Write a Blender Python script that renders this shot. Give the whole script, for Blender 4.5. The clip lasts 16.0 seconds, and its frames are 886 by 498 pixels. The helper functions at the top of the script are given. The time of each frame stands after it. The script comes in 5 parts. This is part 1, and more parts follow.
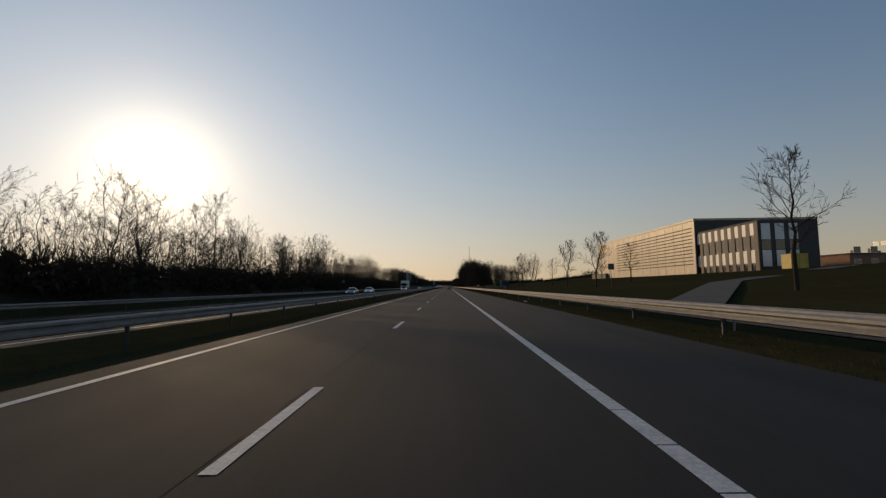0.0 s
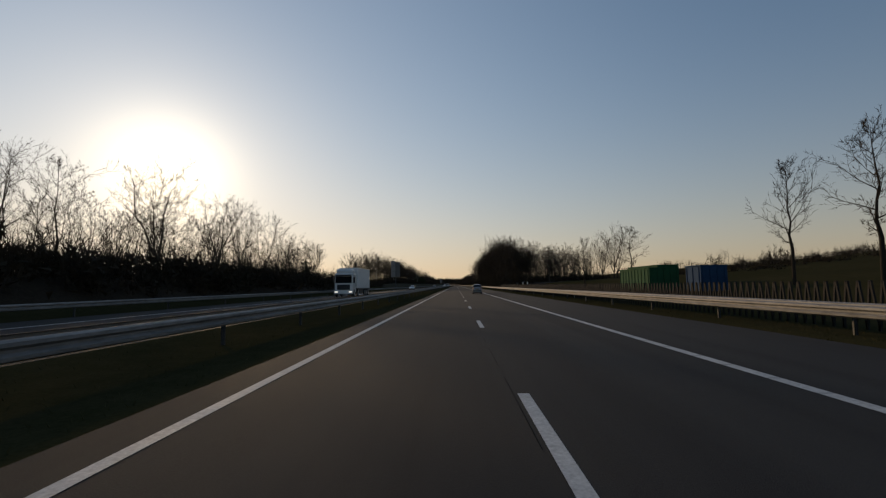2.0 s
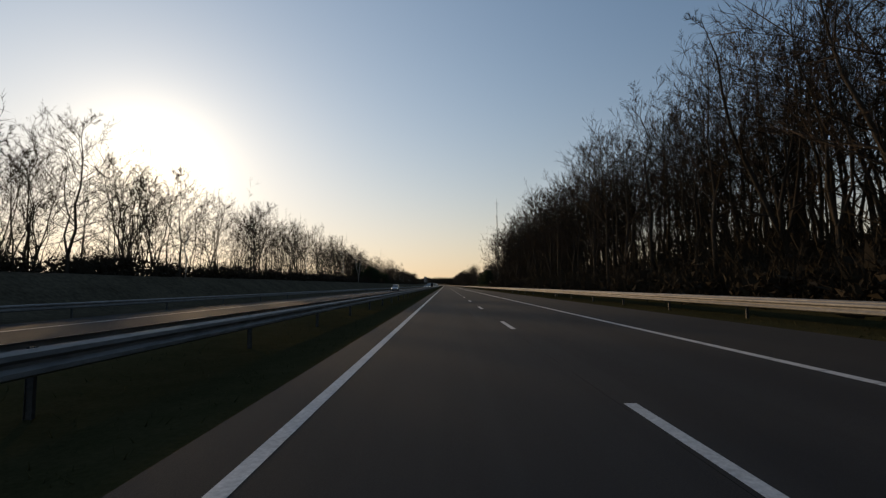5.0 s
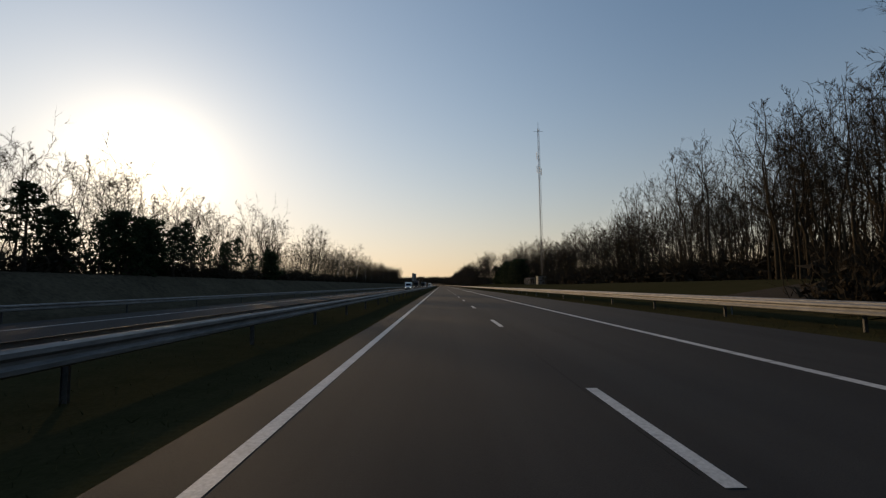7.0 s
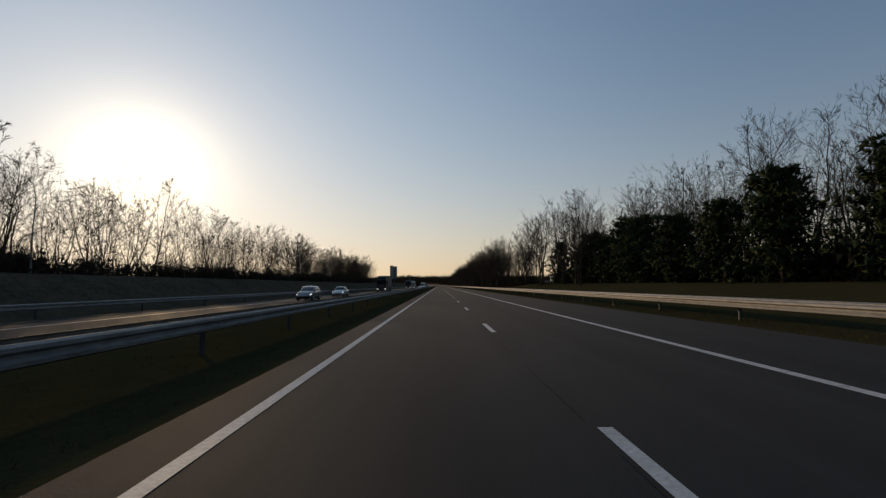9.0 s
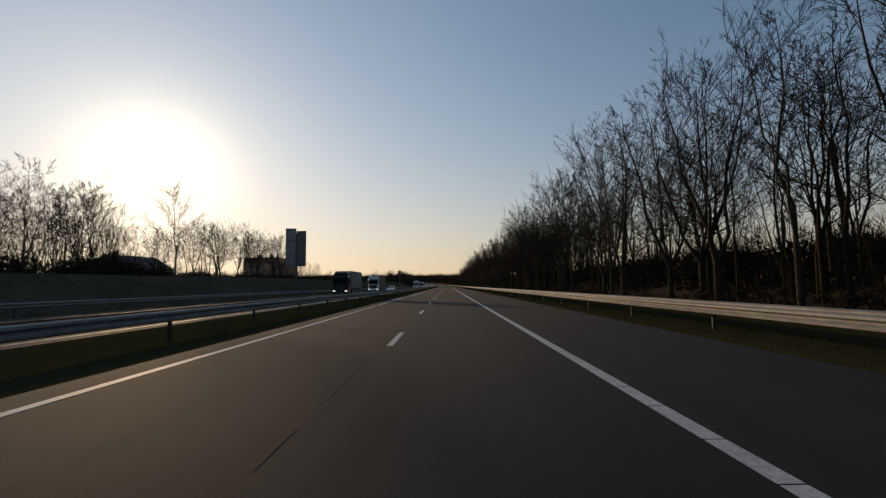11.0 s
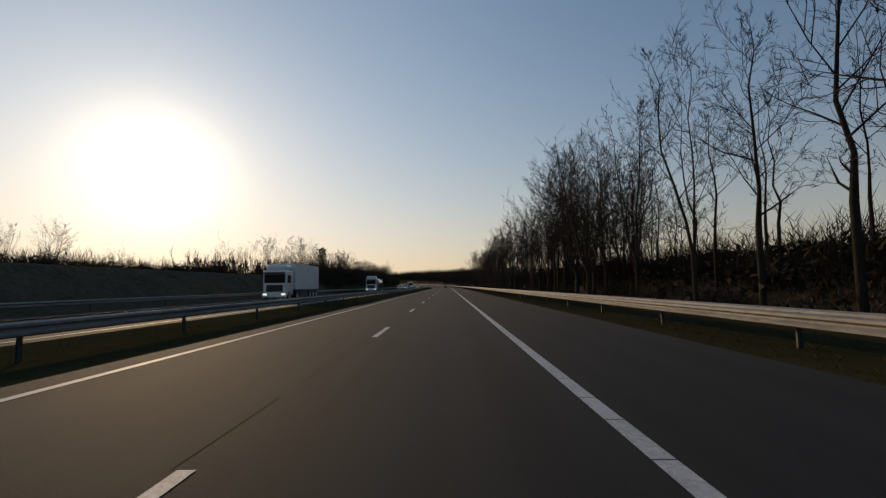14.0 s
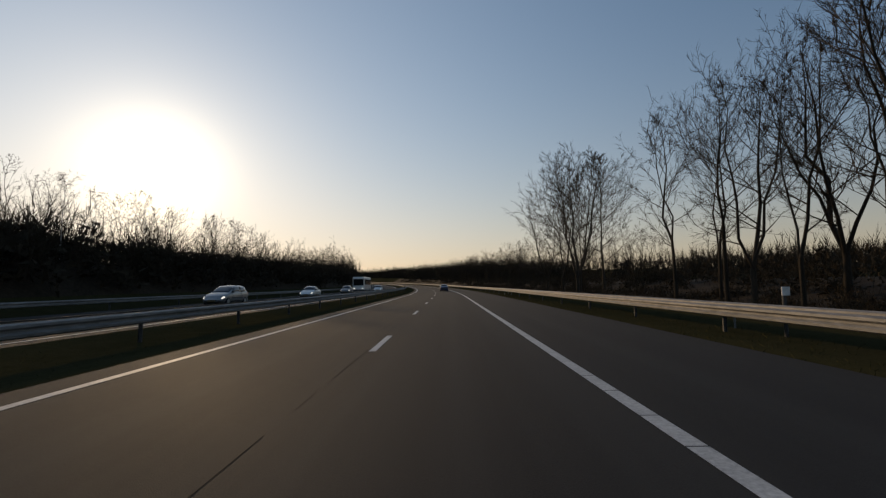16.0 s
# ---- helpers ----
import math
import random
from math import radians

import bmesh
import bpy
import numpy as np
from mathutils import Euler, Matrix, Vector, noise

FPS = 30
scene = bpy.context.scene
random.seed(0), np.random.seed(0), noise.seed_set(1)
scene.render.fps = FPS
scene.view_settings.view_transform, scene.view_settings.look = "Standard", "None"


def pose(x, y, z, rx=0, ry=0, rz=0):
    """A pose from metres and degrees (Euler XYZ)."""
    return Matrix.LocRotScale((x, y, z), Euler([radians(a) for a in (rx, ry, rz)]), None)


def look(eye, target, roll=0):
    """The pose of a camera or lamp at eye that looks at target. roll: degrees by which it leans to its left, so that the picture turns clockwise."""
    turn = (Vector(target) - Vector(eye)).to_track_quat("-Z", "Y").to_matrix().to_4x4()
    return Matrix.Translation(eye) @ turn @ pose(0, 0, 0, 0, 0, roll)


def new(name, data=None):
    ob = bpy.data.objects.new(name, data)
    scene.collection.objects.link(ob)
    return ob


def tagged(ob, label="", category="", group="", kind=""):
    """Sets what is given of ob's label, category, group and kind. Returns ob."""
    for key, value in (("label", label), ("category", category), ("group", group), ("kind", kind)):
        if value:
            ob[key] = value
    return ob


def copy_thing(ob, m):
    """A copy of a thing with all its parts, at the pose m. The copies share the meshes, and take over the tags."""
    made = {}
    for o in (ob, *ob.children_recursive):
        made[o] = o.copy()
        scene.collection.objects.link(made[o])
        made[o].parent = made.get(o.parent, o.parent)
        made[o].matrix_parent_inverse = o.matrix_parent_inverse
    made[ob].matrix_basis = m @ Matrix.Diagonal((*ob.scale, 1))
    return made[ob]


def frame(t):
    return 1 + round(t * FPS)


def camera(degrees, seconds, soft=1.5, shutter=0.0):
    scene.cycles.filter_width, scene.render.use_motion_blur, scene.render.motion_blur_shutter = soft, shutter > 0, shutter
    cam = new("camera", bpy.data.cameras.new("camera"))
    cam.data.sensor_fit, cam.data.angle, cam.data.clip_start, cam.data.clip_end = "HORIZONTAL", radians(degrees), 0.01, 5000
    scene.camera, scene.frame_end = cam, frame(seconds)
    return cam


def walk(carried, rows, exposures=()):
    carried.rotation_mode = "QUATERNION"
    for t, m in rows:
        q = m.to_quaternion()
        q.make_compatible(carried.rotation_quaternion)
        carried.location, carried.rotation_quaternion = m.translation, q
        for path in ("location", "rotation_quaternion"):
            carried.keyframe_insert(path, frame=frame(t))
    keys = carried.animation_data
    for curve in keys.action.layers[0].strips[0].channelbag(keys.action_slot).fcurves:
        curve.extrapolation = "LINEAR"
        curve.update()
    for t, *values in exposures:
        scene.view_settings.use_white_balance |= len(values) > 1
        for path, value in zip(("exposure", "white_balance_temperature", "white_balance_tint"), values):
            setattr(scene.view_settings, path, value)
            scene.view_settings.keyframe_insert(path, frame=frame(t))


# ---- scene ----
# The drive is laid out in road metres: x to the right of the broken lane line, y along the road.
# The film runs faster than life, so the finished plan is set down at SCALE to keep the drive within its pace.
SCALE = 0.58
cam = camera(88.5, 16.0, soft=1.3, shutter=0.0)
DRIVE = [
    (0, 1.84, 8.46, 4.70, 0.64),
    (0.5, 1.77, 37.42, 4.66, 1.15),
    (1, 1.25, 67.26, 4.65, 1.73),
    (1.5, 0.24, 97.77, 4.65, 2.09),
    (2, -0.84, 129.02, 4.55, 1.62),
    (2.5, -1.53, 160.67, 4.49, 0.70),
    (3, -1.80, 192.50, 4.59, 0.48),
    (3.5, -2.01, 224.59, 4.66, 0.33),
    (4, -2.12, 256.76, 4.61, 0.28),
    (4.6, -2.13, 295.59, 4.57, 0.28),
    (5.2, -2.12, 334.61, 4.55, 0.24),
    (5.8, -2.01, 373.83, 4.54, 0.10),
    (6.5, -2.01, 419.82, 4.55, 0.02),
    (7, -1.98, 452.81, 4.54, -0.21),
    (7.5, -1.90, 486.06, 4.55, -0.27),
    (8, -1.81, 519.41, 4.52, -0.18),
    (8.5, -1.69, 552.89, 4.52, -0.17),
    (9, -1.59, 586.47, 4.56, -0.47),
    (9.6, -1.17, 626.81, 4.60, -0.62),
    (10.2, -0.14, 667.25, 4.59, -0.43),
    (10.8, 1.05, 707.74, 4.55, 0.50),
    (11.5, 1.86, 755.01, 4.58, 0.54),
    (12, 1.95, 788.76, 4.61, 0.80),
    (12.5, 1.97, 822.48, 4.60, 0.84),
    (13, 2.02, 856.16, 4.58, 0.66),
    (13.5, 2.03, 889.79, 4.58, 0.51),
    (14, 2.03, 923.39, 4.55, 0.57),
    (14.5, 1.99, 956.97, 4.52, 0.78),
    (15, 1.90, 990.57, 4.52, 0.60),
    (15.5, 1.77, 1024.29, 4.51, 0.42),
    (16, 1.62, 1058.19, 4.49, 0.54),
]
ROLL, EYE = 0.75, 1.40
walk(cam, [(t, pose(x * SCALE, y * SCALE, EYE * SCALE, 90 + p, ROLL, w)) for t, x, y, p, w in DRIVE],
     exposures=[(0.0, 0.15, 6850, 10), (3.0, 0.17, 6970, 10), (4.0, 0.31, 7050, 10), (6.5, 0.43, 7090, 10), (8.5, 0.25, 6990, 10), (12.0, 0.27, 6970, 10), (16.0, 0.27, 6930, 10)])

# ---- light ----
SUN_AZ, SUN_EL = radians(-33.3), radians(11.8)
sun_way = Vector((math.sin(SUN_AZ) * math.cos(SUN_EL), math.cos(SUN_AZ) * math.cos(SUN_EL), math.sin(SUN_EL)))
world = bpy.data.worlds.new("evening_sky")
scene.world = world
world.use_nodes = True
wt = world.node_tree
wt.nodes.clear()


def wnode(kind, **inputs):
    n = wt.nodes.new(kind)
    for k, v in inputs.items():
        n.inputs[int(k[1:])].default_value = v
    return n


def wmath(op, a, b):
    n = wt.nodes.new("ShaderNodeMath")
    n.operation = op
    for i, v in enumerate((a, b)):
        if isinstance(v, (int, float)):
            n.inputs[i].default_value = v
        else:
            wt.links.new(v, n.inputs[i])
    return n.outputs[0]


sky = wt.nodes.new("ShaderNodeTexSky")
sky.sky_type = "NISHITA"
sky.sun_disc = False
sky.sun_elevation = SUN_EL
sky.sun_rotation = SUN_AZ % (2 * math.pi)
sky.altitude = 0
sky.air_density = 1.0
sky.dust_density = 0.35
sky.ozone_density = 3.4
sky_bg = wnode("ShaderNodeBackground", i1=0.124)
# haze evens out the glare: colour / (1 + k * colour)
vm = [wt.nodes.new("ShaderNodeVectorMath") for _ in range(3)]
for node, op in zip(vm, ("SCALE", "ADD", "DIVIDE")):
    node.operation = op
vm[0].inputs["Scale"].default_value = 0.08
vm[1].inputs[1].default_value = (1, 1, 1)
wt.links.new(sky.outputs[0], vm[0].inputs[0])
wt.links.new(vm[0].outputs[0], vm[1].inputs[0])
wt.links.new(sky.outputs[0], vm[2].inputs[0])
wt.links.new(vm[1].outputs[0], vm[2].inputs[1])
wt.links.new(vm[2].outputs[0], sky_bg.inputs[0])
# the bright haze round the low sun
coord = wt.nodes.new("ShaderNodeTexCoord")
dot = wt.nodes.new("ShaderNodeVectorMath")
dot.operation = "DOT_PRODUCT"
wt.links.new(coord.outputs["Generated"], dot.inputs[0])
dot.inputs[1].default_value = sun_way
near_sun = wmath("MAXIMUM", dot.outputs["Value"], 0.0)
halo = wmath("ADD", wmath("MULTIPLY", wmath("POWER", near_sun, 210.0), 0.9), wmath("MULTIPLY", wmath("POWER", near_sun, 40.0), 0.10))
halo_bg = wnode("ShaderNodeBackground", i0=(1.0, 0.86, 0.62, 1))
wt.links.new(halo, halo_bg.inputs[1])
# thin evening haze low over the horizon
axes = wt.nodes.new("ShaderNodeSeparateXYZ")
wt.links.new(coord.outputs["Generated"], axes.inputs[0])
haze = wmath("MULTIPLY", wmath("POWER", 2.718, wmath("MULTIPLY", wmath("ABSOLUTE", axes.outputs[2], 0.0), -6.3)), 0.86)
haze_bg = wnode("ShaderNodeBackground", i0=(1.0, 0.74, 0.49, 1))
wt.links.new(wmath("ADD", wmath("MULTIPLY", wmath("POWER", near_sun, 3.0), 0.43), 0.38), haze_bg.inputs[1])
# pale veil over the sunward half of the sky
veil_bg = wnode("ShaderNodeBackground", i0=(0.97, 0.98, 1.0, 1))
wt.links.new(wmath("MULTIPLY", wmath("POWER", near_sun, 3.0), 0.11), veil_bg.inputs[1])
veiled = wt.nodes.new("ShaderNodeAddShader")
wt.links.new(halo_bg.outputs[0], veiled.inputs[0])
wt.links.new(veil_bg.outputs[0], veiled.inputs[1])
clear = wt.nodes.new("ShaderNodeAddShader")
wt.links.new(sky_bg.outputs[0], clear.inputs[0])
wt.links.new(veiled.outputs[0], clear.inputs[1])
both = wt.nodes.new("ShaderNodeMixShader")
wt.links.new(haze, both.inputs[0])
wt.links.new(clear.outputs[0], both.inputs[1])
wt.links.new(haze_bg.outputs[0], both.inputs[2])
wout = wt.nodes.new("ShaderNodeOutputWorld")
wt.links.new(both.outputs[0], wout.inputs[0])

lamp = bpy.data.lights.new("sun", "SUN")
lamp.energy, lamp.angle, lamp.color = 1.7, radians(1.6), (1.0, 0.70, 0.40)
sun = new("sun", lamp)
sun.matrix_world = look((0, 0, 0), -sun_way)


BEND_Y, BEND_R = 1110.0, 900.0
RAIL_R, RAIL_M = 9.3, -7.0
YOUNG = [(24.4, 38.2, 9.4), (26.3, 84, 9.3), (26.3, 102.3, 9.8), (33.7, 88.2, 6.8), (36, 110, 6.5), (30.5, 134, 7.2), (26.4, 166.5, 10.2), (26.4, 158.8, 10.8), (25.2, 197.2, 8.8), (24.5, 219.5, 9.4), (24.5, 253, 10)]


# ---- materials ----
def node_mat(name, build):
    m = bpy.data.materials.new(name)
    m.use_nodes = True
    t = m.node_tree
    b = t.nodes["Principled BSDF"]
    build(t, b)
    return m


def link(t, a, b):
    t.links.new(a, b)


def tex_noise(t, scale, detail=4.0, rough=0.6, stretch=(1, 1, 1), coords="Object"):
    c = t.nodes.new("ShaderNodeTexCoord")
    mp = t.nodes.new("ShaderNodeMapping")
    mp.inputs["Scale"].default_value = stretch
    n = t.nodes.new("ShaderNodeTexNoise")
    n.inputs["Scale"].default_value = scale
    n.inputs["Detail"].default_value = detail
    n.inputs["Roughness"].default_value = rough
    link(t, c.outputs[coords], mp.inputs[0])
    link(t, mp.outputs[0], n.inputs[0])
    return n


def ramp(t, fac, stops):
    r = t.nodes.new("ShaderNodeValToRGB")
    els = r.color_ramp.elements
    while len(els) < len(stops):
        els.new(0.5)
    for e, (p, c) in zip(els, stops):
        e.position, e.color = p, (*c, 1)
    link(t, fac, r.inputs[0])
    return r.outputs[0]


def mixc(t, fac, a, b, mode="MIX"):
    m = t.nodes.new("ShaderNodeMix")
    m.data_type, m.blend_type = "RGBA", mode
    for sock, v in ((m.inputs[0], fac), (m.inputs[6], a), (m.inputs[7], b)):
        if isinstance(v, (int, float)):
            sock.default_value = v
        elif isinstance(v, tuple):
            sock.default_value = (*v, 1)
        else:
            link(t, v, sock)
    return m.outputs[2]


def bump(t, b, height, strength, dist=0.02):
    n = t.nodes.new("ShaderNodeBump")
    n.inputs["Strength"].default_value = strength
    n.inputs["Distance"].default_value = dist
    link(t, height, n.inputs["Height"])
    link(t, n.outputs[0], b.inputs["Normal"])


def rough_mat(name, dark, light, scale, rough=0.9, fine=0.0, stretch=(1, 1, 1), metal=0.0, spread=(0.3, 0.7), spec=0.5, relief=0.3, per_object=0.0):
    """A surface with a broad tone and a finer grain, and relief from the grain."""
    def build(t, b):
        n1 = tex_noise(t, scale, 5, 0.6, stretch)
        n2 = tex_noise(t, scale * 9, 3, 0.7, stretch)
        c = ramp(t, n1.outputs[0], [(spread[0], dark), (spread[1], light)])
        c = mixc(t, 0.45, c, ramp(t, n2.outputs[0], [(0.3, tuple(v * 0.6 for v in dark)), (0.7, tuple(min(1, v * 1.25) for v in light))]))
        if per_object:
            o = t.nodes.new("ShaderNodeObjectInfo")
            c = mixc(t, per_object, c, ramp(t, o.outputs["Random"], [(0.0, tuple(v * 0.55 for v in dark)), (1.0, tuple(min(1, v * 1.4) for v in light))]))
        link(t, c, b.inputs["Base Color"])
        b.inputs["Roughness"].default_value = rough
        b.inputs["Metallic"].default_value = metal
        b.inputs["Specular IOR Level"].default_value = spec
        if relief:
            bump(t, b, n2.outputs[0], relief)
    return node_mat(name, build)


def plain(name, color, rough=0.5, metal=0.0, coat=0.0, emit=None, power=0.0):
    def build(t, b):
        n = tex_noise(t, 3.0, 4)
        link(t, ramp(t, n.outputs[0], [(0.25, tuple(v * 0.86 for v in color)), (0.75, tuple(min(1, v * 1.08) for v in color))]), b.inputs["Base Color"])
        b.inputs["Roughness"].default_value, b.inputs["Metallic"].default_value = rough, metal
        b.inputs["Coat Weight"].default_value = coat
        if emit:
            b.inputs["Emission Color"].default_value, b.inputs["Emission Strength"].default_value = (*emit, 1), power
    return node_mat(name, build)


def asphalt_build(t, b):
    streak = tex_noise(t, 0.6, 4, 0.6, (1.6, 0.02, 1))
    patch = tex_noise(t, 0.09, 4, 0.6, (1, 0.5, 1))
    grain = tex_noise(t, 70, 2, 0.8)
    c = ramp(t, patch.outputs[0], [(0.3, (0.018, 0.018, 0.019)), (0.7, (0.033, 0.033, 0.032))])
    c = mixc(t, 0.6, c, ramp(t, streak.outputs[0], [(0.36, (0.009, 0.009, 0.010)), (0.64, (0.034, 0.034, 0.033))]))
    c = mixc(t, 0.4, c, ramp(t, grain.outputs[0], [(0.3, (0.012, 0.012, 0.012)), (0.75, (0.060, 0.059, 0.056))]))
    link(t, c, b.inputs["Base Color"])
    b.inputs["Roughness"].default_value = 0.88
    b.inputs["Specular IOR Level"].default_value = 0.18
    bump(t, b, grain.outputs[0], 0.35, 0.010)


def grass_build(t, b):
    big = tex_noise(t, 0.12, 5, 0.6, (1, 0.5, 1))
    mid = tex_noise(t, 1.3, 4, 0.7)
    fine = tex_noise(t, 14, 3, 0.8)
    c = ramp(t, big.outputs[0], [(0.3, (0.030, 0.028, 0.013)), (0.55, (0.046, 0.038, 0.019)), (0.75, (0.070, 0.054, 0.031))])
    c = mixc(t, 0.45, c, ramp(t, mid.outputs[0], [(0.3, (0.026, 0.025, 0.011)), (0.7, (0.068, 0.054, 0.029))]))
    c = mixc(t, 0.35, c, ramp(t, fine.outputs[0], [(0.3, (0.010, 0.015, 0.005)), (0.7, (0.055, 0.056, 0.025))]))
    link(t, c, b.inputs["Base Color"])
    b.inputs["Roughness"].default_value = 0.95
    b.inputs["Specular IOR Level"].default_value = 0.0
    bump(t, b, fine.outputs[0], 0.25, 0.03)


M_ASPHALT = node_mat("asphalt", asphalt_build)
M_GRASS = node_mat("grass", grass_build)
M_PAINT = rough_mat("road_paint", (0.34, 0.34, 0.33), (0.56, 0.56, 0.54), 2.0, 0.7, spread=(0.25, 0.6), relief=0.1)
M_SEAL = rough_mat("bitumen_seal", (0.014, 0.014, 0.014), (0.026, 0.026, 0.025), 3.0, 0.97, spec=0.02, relief=0.0)
M_STEEL = rough_mat("galvanised_steel", (0.13, 0.125, 0.12), (0.27, 0.26, 0.245), 0.9, 0.68, metal=0.2, stretch=(1, 0.25, 1), relief=0.05)
M_POST = rough_mat("weathered_steel", (0.05, 0.05, 0.05), (0.10, 0.098, 0.095), 3, 0.6, metal=0.5, relief=0.1)
M_BARK = rough_mat("bark", (0.022, 0.018, 0.014), (0.060, 0.048, 0.036), 2.5, 0.95, stretch=(1, 1, 0.2), spec=0.1, relief=0.6, per_object=0.3)
M_TWIG = rough_mat("twigs", (0.028, 0.021, 0.016), (0.066, 0.048, 0.034), 1.0, 0.95, spec=0.05, relief=0.0, per_object=0.3)
M_BIRCH = rough_mat("birch_bark", (0.10, 0.09, 0.08), (0.45, 0.43, 0.40), 1.5, 0.9, stretch=(1, 1, 3), relief=0.2)
M_NEEDLE = rough_mat("needles", (0.010, 0.018, 0.008), (0.035, 0.050, 0.020), 1.5, 0.9, spec=0.1, relief=0.0, per_object=0.25)
M_SCRUB = rough_mat("scrub", (0.020, 0.016, 0.011), (0.054, 0.042, 0.028), 0.25, 0.95, spec=0.05, relief=0.0)
M_SOIL = rough_mat("leaf_litter", (0.016, 0.012, 0.008), (0.045, 0.032, 0.020), 0.6, 0.95, spec=0.1, relief=0.6)
M_BANK = rough_mat("dry_bank_grass", (0.045, 0.038, 0.026), (0.105, 0.088, 0.060), 0.35, 0.95, spec=0.0, relief=0.5)
M_PATH = rough_mat("pale_asphalt", (0.055, 0.052, 0.050), (0.090, 0.086, 0.082), 0.5, 0.9, spec=0.2)
M_BLADE = rough_mat("grass_blades", (0.024, 0.027, 0.010), (0.068, 0.060, 0.028), 0.3, 0.95, spec=0.0, relief=0.0)
M_TAN = rough_mat("tan_cladding", (0.44, 0.35, 0.25), (0.54, 0.43, 0.30), 0.12, 0.45, stretch=(1, 1, 0.4), relief=0.04)
M_DARKTAN = rough_mat("dark_cladding", (0.07, 0.055, 0.04), (0.13, 0.10, 0.075), 0.7, 0.7)
M_FIN = rough_mat("brown_fins", (0.13, 0.095, 0.07), (0.20, 0.15, 0.11), 0.8, 0.7)
M_WHITE = rough_mat("white_panels", (0.66, 0.65, 0.63), (0.80, 0.79, 0.77), 0.6, 0.5, relief=0.03)
M_TRIM = rough_mat("pale_metal", (0.50, 0.50, 0.49), (0.66, 0.65, 0.63), 1.0, 0.45, metal=0.2, relief=0.03)
M_BLACK = rough_mat("black_cladding", (0.014, 0.014, 0.015), (0.030, 0.030, 0.031), 0.6, 0.5, relief=0.05)
M_ROOF = rough_mat("roof_felt", (0.06, 0.06, 0.06), (0.12, 0.12, 0.115), 0.5, 0.85)
M_GREEN = rough_mat("green_steel", (0.008, 0.05, 0.022), (0.018, 0.095, 0.04), 1.2, 0.85, spec=0.2, relief=0.1)
M_BLUE = rough_mat("blue_steel", (0.010, 0.035, 0.085), (0.02, 0.065, 0.14), 1.2, 0.85, spec=0.2, relief=0.08)
M_YELLOW = rough_mat("yellow_steel", (0.42, 0.30, 0.04), (0.58, 0.42, 0.07), 1.2, 0.55, relief=0.08)
M_GREENSIGN = rough_mat("green_sign", (0.01, 0.05, 0.03), (0.02, 0.09, 0.05), 2.0, 0.5, relief=0.02)
M_TIMBER = rough_mat("dark_timber", (0.012, 0.010, 0.008), (0.034, 0.027, 0.020), 2.0, 0.9, stretch=(1, 1, 0.2), relief=0.3, per_object=0.3)
M_MAST = rough_mat("mast_steel", (0.045, 0.045, 0.045), (0.10, 0.10, 0.10), 1.0, 0.6, metal=0.3, relief=0.05)
M_CABIN = rough_mat("cabin_wall", (0.11, 0.11, 0.10), (0.19, 0.185, 0.17), 0.8, 0.8)
M_BOARD = rough_mat("board_back", (0.16, 0.165, 0.16), (0.24, 0.24, 0.235), 0.5, 0.6, metal=0.2, relief=0.03)
M_BOARD2 = rough_mat("board_back_dark", (0.09, 0.092, 0.09), (0.14, 0.14, 0.138), 0.5, 0.6, metal=0.2, relief=0.03)
M_BRICK = rough_mat("brick", (0.16, 0.085, 0.055), (0.30, 0.17, 0.11), 1.5, 0.9)
M_TILE = rough_mat("roof_tiles", (0.045, 0.038, 0.034), (0.10, 0.08, 0.07), 2.0, 0.8)
M_TYRE = rough_mat("tyre", (0.012, 0.012, 0.012), (0.030, 0.030, 0.030), 6.0, 0.9)
M_PLASTIC = rough_mat("dark_plastic", (0.014, 0.014, 0.015), (0.030, 0.030, 0.030), 5.0, 0.6, relief=0.05)
M_RIM = rough_mat("wheel_rim", (0.38, 0.37, 0.35), (0.55, 0.54, 0.51), 4.0, 0.45, metal=0.3, relief=0.02)
M_PLATE = plain("plate_yellow", (0.20, 0.14, 0.045), 0.55)
M_BAR = plain("plate_bars", (0.02, 0.02, 0.02), 0.6)
M_CHROME = plain("bright_metal", (0.6, 0.6, 0.6), 0.25, 1.0)
M_TAIL = plain("tail_lamp", (0.13, 0.008, 0.007), 0.3, 0.0, 0.3, (1.0, 0.05, 0.02), 0.02)
M_HEAD = plain("head_lamp", (0.75, 0.75, 0.74), 0.15, 0.0, 0.8, (1.0, 0.95, 0.85), 0.8)
M_GLASS = plain("dark_glass", (0.012, 0.014, 0.016), 0.05)
M_GLASS.node_tree.nodes["Principled BSDF"].inputs["Specular IOR Level"].default_value = 0.9


def car_paint(name, color, metal=0.5):
    def build(t, b):
        dirt = tex_noise(t, 1.2, 5, 0.65)
        fleck = tex_noise(t, 90, 2)
        c = mixc(t, 0.25, ramp(t, dirt.outputs[0], [(0.3, tuple(v * 0.82 for v in color)), (0.7, color)]), ramp(t, fleck.outputs[0], [(0.3, tuple(v * 0.8 for v in color)), (0.7, tuple(min(1, v * 1.2) for v in color))]))
        link(t, c, b.inputs["Base Color"])
        link(t, ramp(t, dirt.outputs[0], [(0.3, (0.42,) * 3), (0.7, (0.28,) * 3)]), b.inputs["Roughness"])
        b.inputs["Metallic"].default_value = metal
        b.inputs["Coat Weight"].default_value = 0.5
    return node_mat(name, build)


